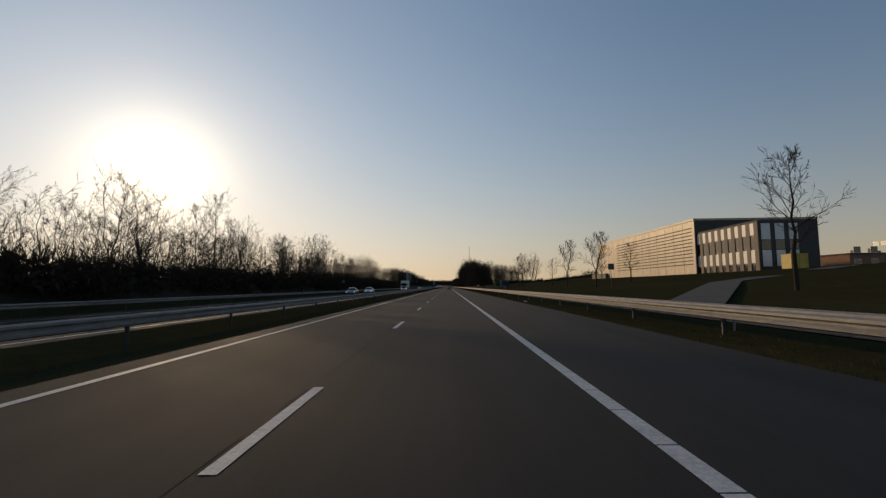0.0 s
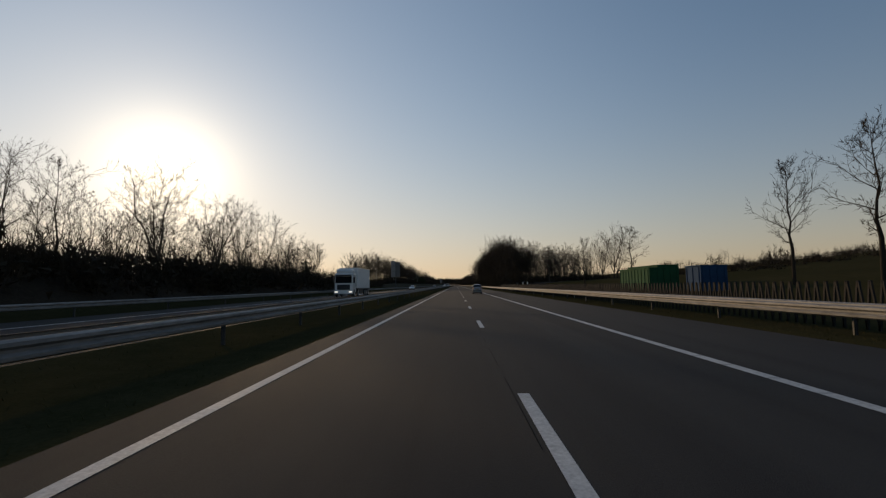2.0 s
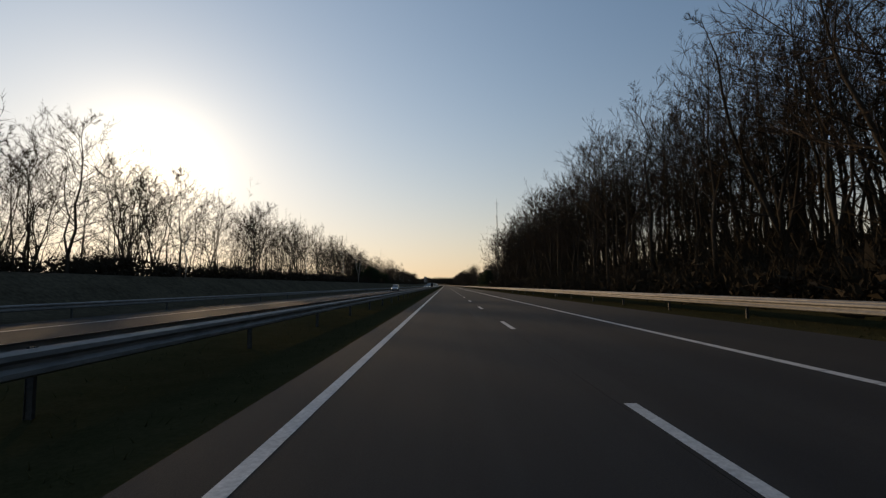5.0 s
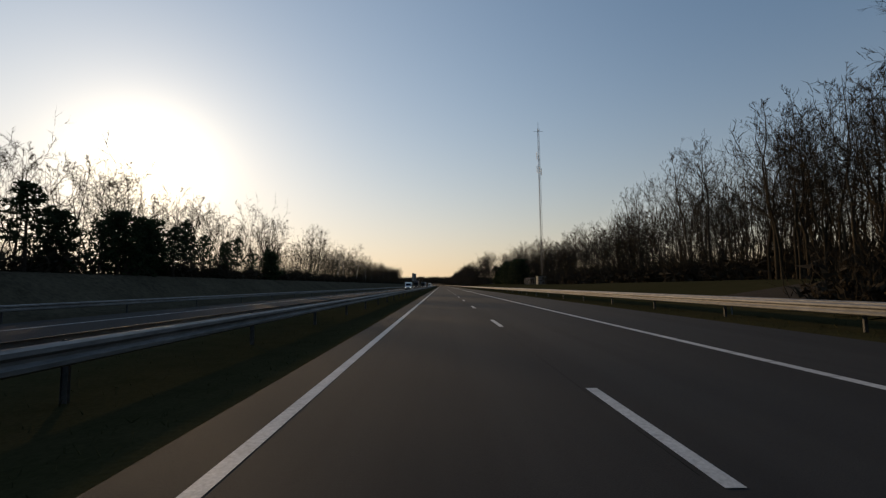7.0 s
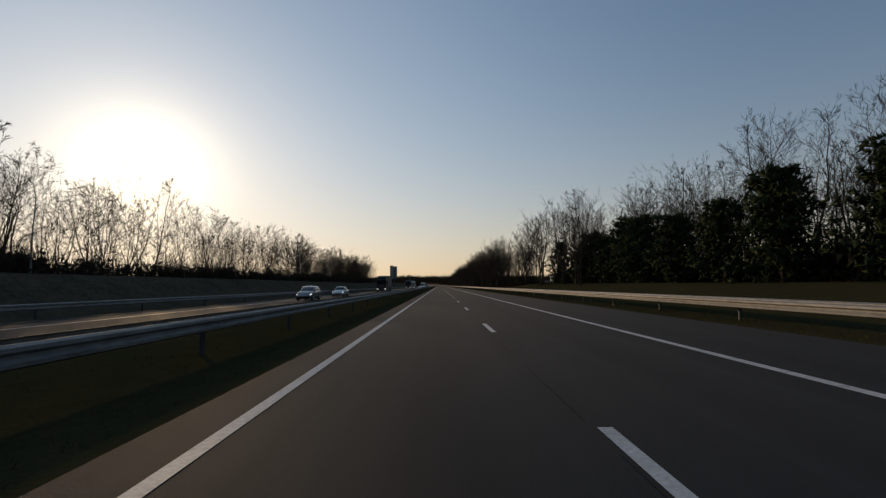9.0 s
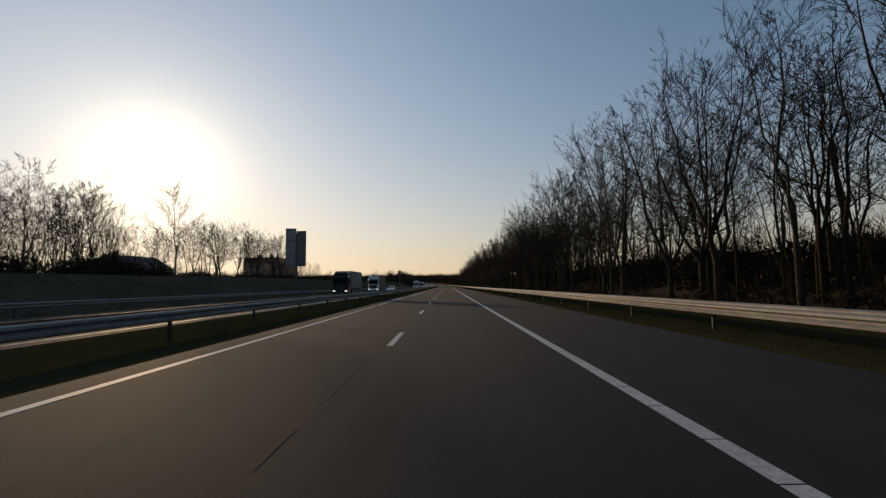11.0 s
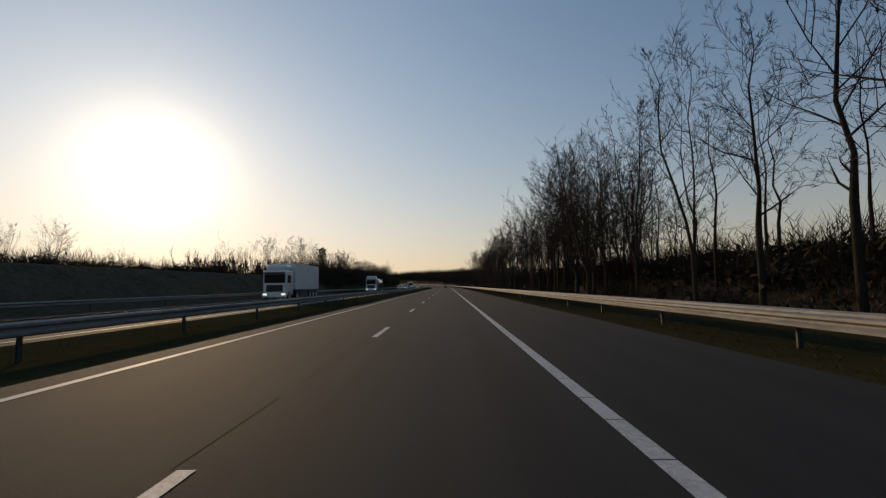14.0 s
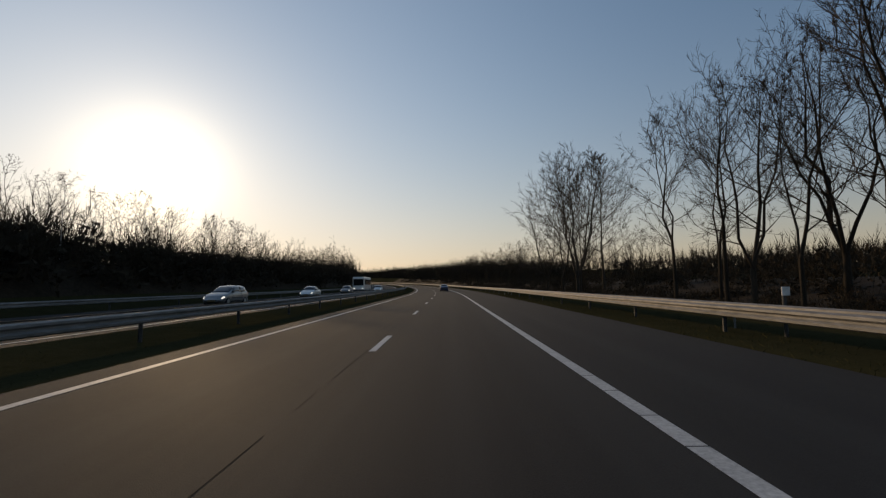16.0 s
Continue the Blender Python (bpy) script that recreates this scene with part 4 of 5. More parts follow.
def zigzag_fence(u, y0, y1, step):
    f = thing("zigzag_fence", "dark timber fence of slanting slats in a zigzag behind the rail", "fence")
    me = finish(block(-0.025, 0.025, -0.028, 0.028, -0.15, 1.38, bevel=0.006), "slat", M_TIMBER)
    slant = math.degrees(math.atan(step / 1.36))
    y, k, far = y0, 0, bmesh.new()
    while y < y1:
        z = ground_z(u, y)
        a = slant if k % 2 else -slant
        if y < y0 + 290 * step:
            shared("slat", me, f, u + 0.03 * (k % 2), y, z, rx=a)
        else:
            count = len(far.verts)
            box(far, u - 0.03, u + 0.03, y - 0.028, y + 0.028, z - 0.15, z + 1.38)
            far.verts.ensure_lookup_table()
            last = far.verts[count:]
            bmesh.ops.rotate(far, cent=(u, y, z), matrix=Matrix.Rotation(radians(a), 3, "X"), verts=last)
        # the feet of a pair meet, then the heads of the next
        y += step * (0.12 if k % 2 == 0 else 1.88)
        k += 1
    rest = part("slats", far, M_TIMBER, f)
    rest["kind"] = "stuff"
    return f


zigzag_fence(10.6, 76, 244, 0.19)


def mast(u, y, z0, top):
    m = thing("radio_mast", "tall slim grey steel lattice radio mast with antennas", "mast", at=pose(u, y, z0))
    H = top - z0
    def leg_at(i, z):
        r = 0.62 - 0.34 * z / H
        a = radians(90 + 120 * i)
        return (r * math.cos(a), r * math.sin(a), z)
    for i in range(3):
        part("leg", rod(leg_at(i, -0.2), leg_at(i, H), 0.04, 6), M_MAST, m)
    n = 38
    for k in range(n):
        za, zb = H * k / n, H * (k + 1) / n
        bm = bmesh.new()
        for i in range(3):
            tube(bm, leg_at(i, za), leg_at((i + 1) % 3, zb), 0.018, sides=3, caps=False)
            tube(bm, leg_at(i, zb), leg_at((i + 1) % 3, zb), 0.014, sides=3, caps=False)
        part("brace", bm, M_MAST, m)
    for z, a in ((H * 0.72, 20), (H * 0.74, 140), (H * 0.73, 260), (H * 0.81, 80), (H * 0.82, 200)):
        c, s = math.cos(radians(a)), math.sin(radians(a))
        an = part("antenna", tube(bmesh.new(), (c * 0.75, s * 0.75, z - 1.1), (c * 0.75, s * 0.75, z + 1.1), 0.11, sides=8), M_TRIM, m, "pale panel antenna")
        part("bracket", rod((c * 0.3, s * 0.3, z), (c * 0.75, s * 0.75, z), 0.03, 6), M_MAST, an)
    part("cross_arm", rod((-1.5, 0, H - 0.9), (1.5, 0, H - 0.9), 0.045, 6), M_MAST, m)
    part("cross_arm", rod((0, -1.5, H - 0.9), (0, 1.5, H - 0.9), 0.045, 6), M_MAST, m)
    part("tip", rod((0, 0, H), (0, 0, H + 2.2), 0.035, 6), M_MAST, m)
    part("cable_ladder", block(-0.07, 0.07, 0.12, 0.20, 0, H * 0.83), M_MAST, m)
    return m


mast(30.0, 596.5, 0.9, 51.5)


def cabin(u, y, W, L, H, label):
    c = thing("equipment_cabin", label, "cabin", at=pose(u, y, ground_z(u, y) - 0.1))
    part("wall", block(0, W, 0, L, 0, H, bevel=0.03), M_CABIN, c)
    part("roof", block(-0.15, W + 0.15, -0.15, L + 0.15, H + 0.002, H + 0.16, bevel=0.02), M_ROOF, c)
    part("door", block(W * 0.3, W * 0.3 + 0.9, -0.04, -0.003, 0.1, 2.1, bevel=0.01), M_STEEL, c, "grey steel door")
    return c


cabin(28.0, 593.6, 2.4, 3.2, 2.5, "small grey equipment cabin with a flat roof beside the mast")


def compound_fence(u0, u1, y0, y1):
    f = thing("mesh_fence", "pale steel post and wire mesh fence around the mast compound", "fence")
    post = finish(block(-0.035, 0.035, -0.035, 0.035, -0.2, 2.05, bevel=0.008), "post", M_BOARD2)
    def run(xa, ya, xb, yb):
        L = math.hypot(xb - xa, yb - ya)
        n = max(1, round(L / 1.3))
        z = ground_z((xa + xb) / 2, ya)
        for i in range(n):
            shared("post", post, f, xa + (xb - xa) * i / n, ya + (yb - ya) * i / n, z)
        for h in (0.12, 2.0):
            part("rail", tube(bmesh.new(), (xa, ya, z + h), (xb, yb, z + h), 0.022, sides=4), M_BOARD, f)
        bm = bmesh.new()
        for i in range(int(L / 0.2)):
            p = (xa + (xb - xa) * i * 0.2 / L, ya + (yb - ya) * i * 0.2 / L)
            tube(bm, (*p, z + 0.12), (*p, z + 2.0), 0.006, sides=3, caps=False)
        for i in range(1, 9):
            tube(bm, (xa, ya, z + 0.12 + i * 0.21), (xb, yb, z + 0.12 + i * 0.21), 0.006, sides=3, caps=False)
        part("wire_mesh", bm, M_POST, f, "thin grey wire mesh")
    run(u0, y0, u1, y0)
    run(u1, y0, u1, y1)
    run(u1, y1, u0, y1)
    run(u0, y1, u0, y0)
    return f


compound_fence(25.3, 31.8, 592.3, 602.5)


def sign_tower(u0, u1, y, z0, z1, label):
    """Tall roadside board of two leaves that meet over one post at a blunt angle, seen from the unlettered back."""
    um = (u0 + u1) / 2
    g = thing("roadside_board", label, "sign", "roadside boards", at=pose(um, y, 0))
    w = (u1 - u0) / 2
    for x0, x1, top, turn, mat, text in ((-w, -0.02, z1 + 0.35, 9, M_BOARD, "grey back of the taller leaf"), (0.02, w, z1 - 0.05, -7, M_BOARD2, "darker grey back of the lower leaf")):
        leaf = part("leaf", block(x0, x1, -0.05, 0.05, z0, top, bevel=0.02), mat, g, text)
        leaf.matrix_basis = pose(0, 0, 0, 0, 0, turn)
        for z in (z0 + 0.1, z0 + (top - z0) * 0.35, z0 + (top - z0) * 0.68, top - 0.1):
            part("stiffener", block(x0 + 0.06, x1 - 0.06, -0.085, -0.052, z - 0.035, z + 0.035), M_POST, leaf)
        for x in (x0 + 0.05, x1 - 0.05):
            part("edge_strip", block(x - 0.025, x + 0.025, -0.08, -0.052, z0 + 0.16, top - 0.16), M_POST, leaf)
    part("post", rod((0, 0.22, ground_z(um, y) - 0.3), (0, 0.22, z1 - 0.4), 0.15, 12), M_POST, g)
    part("foot_plate", block(-0.35, 0.35, -0.13, 0.57, ground_z(um, y) - 0.2, ground_z(um, y) + 0.05, bevel=0.02), M_POST, g)
    return g


sign_tower(-24.55, -21.25, 295.7, 4.6, 10.2, "tall grey two-leaf roadside board on a steel post")
sign_tower(-23.7, -20.5, 791.8, 4.6, 10.2, "tall grey two-leaf roadside board near a flat-roofed block")


def street_lamp(u, y, top, arm):
    z = ground_z(u, y) - 0.1
    g = thing("street_lamp", "slim grey steel street lamp with a curved arm", "lamp", at=pose(u, y, z))
    H = top - z
    part("pole", tube(bmesh.new(), (0, 0, 0), (0, 0, H - 0.25), 0.085, 0.045, sides=10), M_POST, g)
    bm = bmesh.new()
    pts = [(0, 0, H - 0.25), (arm * 0.15, 0, H - 0.08), (arm * 0.45, 0, H), (arm, 0, H + 0.03)]
    for p, q in zip(pts, pts[1:]):
        tube(bm, p, q, 0.04, sides=8)
    part("arm", bm, M_POST, g)
    part("lamp_head", block(arm - 0.55, arm + 0.15, -0.13, 0.13, H - 0.04, H + 0.10, bevel=0.04), M_TRIM, g, "flat grey lamp head")
    return g


street_lamp(-28.3, 254.2, 9.2, -1.4)


def road_sign(u, y, w, z0, z1, mat, label):
    g = thing("road_sign", label, "sign", at=pose(u, y, 0))
    z = ground_z(u, y) - 0.2
    part("panel", block(-w / 2, w / 2, -0.03, 0.0, z0, z1, bevel=0.01), mat, g)
    part("post", rod((0, 0.05, z), (0, 0.05, z1 - 0.1), 0.045, 8), M_POST, g)
    return g


road_sign(15.2, 1018.5, 1.75, 3.5, 4.75, M_BLUE, "blank dark blue road sign on a grey post among trees")
road_sign(10.0, 1069.6, 0.2, 1.02, 1.24, M_WHITE, "small white distance plate on a post by the rail")
road_sign(11.0, 830.5, 0.9, 0.75, 1.35, M_GREENSIGN, "small dark green marker sign behind the rail")
road_sign(26.5, 77.5, 0.9, 3.6, 4.5, M_POST, "round-backed grey road sign on the slope")
road_sign(-24.2, 121.0, 0.9, 2.4, 3.3, M_BOARD, "small grey road sign on the far verge")


def marker_post(u, y):
    g = thing("marker_post", "slim pale roadside marker post with a dark band", "marker post", "marker posts", at=pose(u + bend(y), y, ground_z(u, y) + 0.0))
    part("shaft", block(-0.03, 0.03, -0.02, 0.02, -0.2, 0.72, bevel=0.008), M_BOARD, g)
    part("band", block(-0.033, 0.033, -0.023, 0.023, 0.56, 0.66), M_BLACK, g)
    return g


first = marker_post(10.2, 22)
for y in list(range(72, 1130, 50)):
    copy_thing(first, pose(10.2 + bend(y), y, ground_z(10.2, y)))


def house(u, y, W, L, eave, ridge, label, wall, rz=0.0):
    z = ground_z(u, y) - 0.2
    h = thing("house", label, "house", at=pose(u, y, z, 0, 0, rz))
    part("wall", block(-W / 2, W / 2, -L / 2, L / 2, 0, eave), wall, h)
    bm = bmesh.new()
    o = 0.35
    v = [bm.verts.new(p) for p in ((-W / 2 - o, -L / 2 - o, eave - 0.15), (W / 2 + o, -L / 2 - o, eave - 0.15), (0, -L / 2 - o, ridge), (-W / 2 - o, L / 2 + o, eave - 0.15), (W / 2 + o, L / 2 + o, eave - 0.15), (0, L / 2 + o, ridge))]
    for f in ((0, 1, 2), (3, 5, 4), (0, 2, 5, 3), (1, 4, 5, 2), (0, 3, 4, 1)):
        bm.faces.new([v[i] for i in f])
    part("roof", bm, M_TILE, h, "dark tiled roof")
    part("chimney", block(0.5, 1.1, -L / 2 + 1.0, -L / 2 + 1.6, ridge - 1.2, ridge + 0.7, bevel=0.02), M_BRICK, h)
    for i in range(3):
        yy = -L / 2 + L * (i + 0.5) / 3 - 0.5
        for sx in (-1, 1):
            win = part("window", block(min(sx * (W / 2 + 0.004), sx * (W / 2 + 0.05)), max(sx * (W / 2 + 0.004), sx * (W / 2 + 0.05)), yy, yy + 1.1, 1.0, 2.3), M_TRIM, h)
            part("pane", block(min(sx * (W / 2 + 0.052), sx * (W / 2 + 0.06)), max(sx * (W / 2 + 0.052), sx * (W / 2 + 0.06)), yy + 0.08, yy + 1.02, 1.08, 2.22), M_GLASS, win)
    return h


def flat_block(u, y, W, L, H, label):
    z = ground_z(u, y) - 0.3
    g = thing("apartment_block", label, "building", at=pose(u, y, z))
    part("wall", block(-W / 2, W / 2, -L / 2, L / 2, 0, H), M_BRICK, g)
    part("roof", block(-W / 2 - 0.25, W / 2 + 0.25, -L / 2 - 0.25, L / 2 + 0.25, H + 0.003, H + 0.28, bevel=0.03), M_ROOF, g)
    for x, d, h in ((-2.6, 1.2, 0.9), (1.2, 0.7, 1.3), (3.2, 0.6, 0.7)):
        part("roof_vent", block(x, x + d, -1.5, -1.5 + d, H + 0.284, H + 0.28 + h, bevel=0.03), M_CABIN, g)
    part("annexe", block(W / 2 + 0.01, W / 2 + 2.6, -L / 2 + 3, L / 2 - 1, 0, H * 0.72), M_BRICK, g, "lower brick annexe")
    for storey in (1.0, 3.9):
        for i in range(3):
            x = -W / 2 + 1.0 + i * (W - 2.0) / 3
            win = part("window", block(x, x + 1.7, -L / 2 - 0.05, -L / 2 - 0.004, storey, storey + 1.5), M_TRIM, g)
            part("pane", block(x + 0.1, x + 1.6, -L / 2 - 0.07, -L / 2 - 0.052, storey + 0.1, storey + 1.4), M_GLASS, win)
        for i in range(4):
            yy = -L / 2 + 0.9 + i * (L - 1.5) / 4
            win = part("window", block(W / 2 + 0.004, W / 2 + 0.05, yy, yy + 1.6, storey + 2.2, storey + 3.3), M_TRIM, g) if storey > 2 else None
            if win:
                part("pane", block(W / 2 + 0.052, W / 2 + 0.07, yy + 0.1, yy + 1.5, storey + 2.3, storey + 3.2), M_GLASS, win)
    return g


flat_block(104, 122, 14, 10, 3.6, "low dark depot building beyond the grass slope")
flat_block(-55, 864, 10, 12, 7.2, "flat-roofed dark brick block beyond the bank")
house(-62, 812, 9, 12, 2.8, 5.4, "brick house with a tiled roof beyond the bank", M_BRICK, -6)
house(57.6, 809, 6, 9, 2.9, 4.0, "low tan brick outbuilding in the field", M_TAN, 80)
house(98, 200, 9, 14, 3.0, 6.4, "farmhouse with a dark tiled roof on the rise", M_BRICK, 40)


def litter(u, y):
    bm = bmesh.new()
    bmesh.ops.create_grid(bm, x_segments=5, y_segments=4, size=0.5)
    for v in bm.verts:
        v.co = Vector((v.co.x * 0.2, v.co.y * 0.28, 0.04 + 0.09 * noise.noise((v.co.x * 5, v.co.y * 5, 9))))
    me = finish(bm, "crumpled_sheet", M_WHITE)
    ob = new("crumpled_sheet", me)
    ob.matrix_basis = pose(u, y, 0.0, 0, 0, 30)
    return tagged(ob, "crumpled white sheet lying in the verge grass", "litter")


litter(8.35, 47.0)


def bollard(u, y, h):
    g = thing("white_post", "slim weathered white post at the edge of the wood", "post", "white posts", at=pose(u, y, ground_z(u, y)))
    part("shaft", block(-0.14, 0.14, -0.12, 0.12, -0.2, h, bevel=0.02), M_TRIM, g)
    part("cap", block(-0.17, 0.17, -0.15, 0.15, h + 0.002, h + 0.06, bevel=0.01), M_BOARD, g)
    return g


for u, y, h in ((17.1, 262, 1.1), (17.9, 257, 1.3), (18, 249.6, 1.4)):
    bollard(u, y, h)


# ---- vehicles ----
def smooth_ring(ctrl, n):
    """Half cross-section through the control points, n points, rounded."""
    c = np.array(ctrl, float)
    d = np.concatenate([[0], np.cumsum(np.linalg.norm(np.diff(c, axis=0), axis=1))])
    t = np.linspace(0, d[-1], n)
    p = np.stack([np.interp(t, d, c[:, k]) for k in range(2)], axis=1)
    for _ in range(1):
        p[1:-1] = 0.25 * p[:-2] + 0.5 * p[1:-1] + 0.25 * p[2:]
    return p


RING = 27


def car_ring(z0, zb, zt, w, wt):
    zm = z0 + 0.45 * (zb - z0)
    return smooth_ring([(0, z0), (w * 0.55, z0), (w * 0.88, z0 + 0.02), (w * 0.985, z0 + 0.14), (w, zm), (w * 0.985, zb - 0.04), (w * 0.93, zb + 0.01),
                        (wt + (w * 0.93 - wt) * 0.45, zb + (zt - zb) * 0.55), (wt, zt - min(0.07, (zt - zb) * 0.3)), (wt * 0.8, zt), (wt * 0.4, zt + 0.012), (0, zt + 0.016)], RING)


class Shell:
    """A car's skin: station along y, cross-section round it."""
    def __init__(self, stations_, scale):
        sx, sy, sz = scale
        self.y = np.array([s[0] for s in stations_]) * sy
        self.rings = np.array([car_ring(*s[1:]) for s in stations_]) * np.array((sx, sz))

    def at(self, y, k):
        f = np.clip(k, 0, RING - 1)
        i = min(int(f), RING - 2)
        ring = self.rings[:, i] * (1 - (f - i)) + self.rings[:, i + 1] * (f - i)
        return np.array((np.interp(y, self.y, ring[:, 0]), y, np.interp(y, self.y, ring[:, 1])))

    def k_of(self, y, z):
        """The place round the cross-section at y where the outer skin reaches the height z."""
        ks = np.linspace(4, RING - 1, 140)
        zs = np.array([self.at(y, k)[2] for k in ks])
        return float(ks[int(np.argmax(zs >= z))]) if (zs >= z).any() else RING * 0.55

    def zpatch(self, corners, side, nu=8, nv=4, lift_=0.006):
        return self.patch([(y, self.k_of(y, z)) for y, z in corners], side, nu, nv, lift_)

    def body(self):
        ys_ = np.unique(np.concatenate([self.y, np.linspace(self.y[0], self.y[-1], 40)]))
        V, F, n = [], [], 2 * RING - 2
        for y in ys_:
            half = [self.at(y, k) for k in range(RING)]
            V += half + [np.array((-p[0], p[1], p[2])) for p in half[-2:0:-1]]
        for i in range(len(ys_) - 1):
            for j in range(n):
                k = (j + 1) % n
                F.append((i * n + j, i * n + k, (i + 1) * n + k, (i + 1) * n + j))
        F += [tuple(range(n)), tuple(range((len(ys_) - 1) * n, len(ys_) * n))[::-1]]
        return [tuple(v) for v in V], F

    def patch(self, corners, side, nu=8, nv=4, lift_=0.006):
        """A pane that follows the skin: corners (y, k) low-rear, low-front, high-front, high-rear."""
        a, b, c, d = [np.array(q, float) for q in corners]
        V, F = [], []
        for i in range(nu + 1):
            for j in range(nv + 1):
                s, t = i / nu, j / nv
                y, k = (a * (1 - s) + b * s) * (1 - t) + (d * (1 - s) + c * s) * t
                p = self.at(y, k)
                e, g = self.at(y + 0.02, k) - self.at(y - 0.02, k), self.at(y, min(k + 0.2, RING - 1)) - self.at(y, max(k - 0.2, 0))
                nrm = unit(np.cross(g, e))
                if nrm[0] * max(p[0], 0.2) + nrm[2] * (p[2] - 0.6) < 0:
                    nrm = -nrm
                q = p + nrm * lift_
                V.append((q[0] * side, q[1], q[2]))
        for i in range(nu):
            for j in range(nv):
                k = i * (nv + 1) + j
                F.append((k, k + 1, k + nv + 2, k + nv + 1))
        return V, F

    def cross_patch(self, y0, y1, k0, nu=12, nv=6, lift_=0.006):
        """A pane across the car, from one side's k0 over the middle to the other's, between y0 (low) and y1 (high)."""
        V, F = [], []
        for i in range(nu + 1):
            s = 2 * i / nu - 1
            k = (RING - 1) - abs(s) * (RING - 1 - k0)
            for j in range(nv + 1):
                y = y0 + (y1 - y0) * j / nv
                p = self.at(y, k)
                e, g = self.at(y + 0.02, k) - self.at(y - 0.02, k), self.at(y, min(k + 0.2, RING - 1)) - self.at(y, max(k - 0.2, 0))
                nrm = unit(np.cross(g, e))
                if nrm[2] < 0:
                    nrm = -nrm
                q = p + nrm * lift_
                V.append((math.copysign(q[0], s) if s else 0.0, q[1], q[2]))
        for i in range(nu):
            for j in range(nv):
                k = i * (nv + 1) + j
                F.append((k, k + 1, k + nv + 2, k + nv + 1))
        return V, F


HATCH = [(0.00, 0.36, 0.50, 0.52, 0.58, 0.50), (0.03, 0.31, 0.66, 0.68, 0.71, 0.64), (0.08, 0.27, 0.86, 0.90, 0.745, 0.68), (0.14, 0.25, 0.94, 1.03, 0.76, 0.68), (0.24, 0.24, 0.96, 1.21, 0.775, 0.665),
         (0.37, 0.24, 0.96, 1.37, 0.79, 0.63), (0.52, 0.23, 0.95, 1.41, 0.80, 0.615), (1.00, 0.22, 0.94, 1.44, 0.82, 0.605), (1.60, 0.22, 0.92, 1.445, 0.825, 0.60), (2.00, 0.22, 0.91, 1.40, 0.825, 0.60),
         (2.45, 0.22, 0.90, 1.18, 0.82, 0.62), (2.85, 0.22, 0.88, 0.94, 0.815, 0.68), (3.20, 0.22, 0.80, 0.86, 0.80, 0.64), (3.52, 0.24, 0.67, 0.73, 0.76, 0.56), (3.74, 0.28, 0.52, 0.56, 0.67, 0.45),
         (3.83, 0.34, 0.44, 0.46, 0.50, 0.34)]
SALOON = [(0.00, 0.36, 0.60, 0.62, 0.66, 0.58), (0.06, 0.30, 0.80, 0.84, 0.78, 0.68), (0.45, 0.25, 0.94, 0.99, 0.83, 0.68), (0.75, 0.23, 0.94, 1.06, 0.84, 0.64), (1.25, 0.22, 0.93, 1.36, 0.845, 0.57),
          (1.70, 0.22, 0.92, 1.42, 0.845, 0.57), (2.20, 0.22, 0.91, 1.41, 0.845, 0.58), (2.60, 0.22, 0.90, 1.28, 0.84, 0.61), (3.05, 0.22, 0.88, 0.94, 0.835, 0.68), (3.60, 0.22, 0.78, 0.84, 0.82, 0.62),
          (4.00, 0.25, 0.66, 0.71, 0.76, 0.52), (4.20, 0.30, 0.52, 0.56, 0.66, 0.42), (4.28, 0.36, 0.46, 0.48, 0.5, 0.34)]


def wheel(parent, x, y, r, side):
    w = new("wheel")
    w.parent = parent
    w.empty_display_size = 0.2
    w.matrix_basis = pose(x, y, r, 0, 0, 0 if side > 0 else 180)
    bm = bmesh.new()
    prof = [(-0.19, r * 0.72), (-0.19, r * 0.93), (-0.155, r), (-0.03, r), (0.0, r * 0.94), (0.004, r * 0.77)]
    rings = []
    for a in range(28):
        c, s = math.cos(a * math.tau / 28), math.sin(a * math.tau / 28)
        rings.append([bm.verts.new((d, q * c, q * s)) for d, q in prof])
    for a in range(28):
        for j in range(len(prof) - 1):
            bm.faces.new((rings[a][j], rings[a][j + 1], rings[(a + 1) % 28][j + 1], rings[(a + 1) % 28][j]))
    part("tyre", bm, M_TYRE, w, "black rubber tyre", True)
    bm = bmesh.new()
    tube(bm, (-0.06, 0, 0), (-0.022, 0, 0), r * 0.76, sides=24)
    tube(bm, (-0.022, 0, 0), (0.004, 0, 0), r * 0.17, r * 0.13, sides=12)
    bmesh.ops.create_cone(bm, cap_ends=False, segments=28, radius1=r * 0.77, radius2=r * 0.70, depth=0.02, matrix=Matrix.Translation((-0.004, 0, 0)) @ Matrix.Rotation(math.pi / 2, 4, "Y"))
    part("rim", bm, M_RIM, w, "pale grey wheel cover with round vents")
    bm = bmesh.new()
    for i in range(8):
        a = math.tau * (i + 0.5) / 8
        c, s_ = math.cos(a), math.sin(a)
        m = Matrix.Translation((-0.0185, c * r * 0.56, s_ * r * 0.56)) @ Matrix.Rotation(a, 4, "X") @ Matrix.Diagonal((1, 1.25, 0.8, 1)) @ Matrix.Rotation(math.pi / 2, 4, "Y")
        bmesh.ops.create_cone(bm, cap_ends=True, segments=10, radius1=r * 0.125, radius2=r * 0.11, depth=0.006, matrix=m)
    part("vents", bm, M_BLACK, w, "dark vents of the wheel cover")
    return w


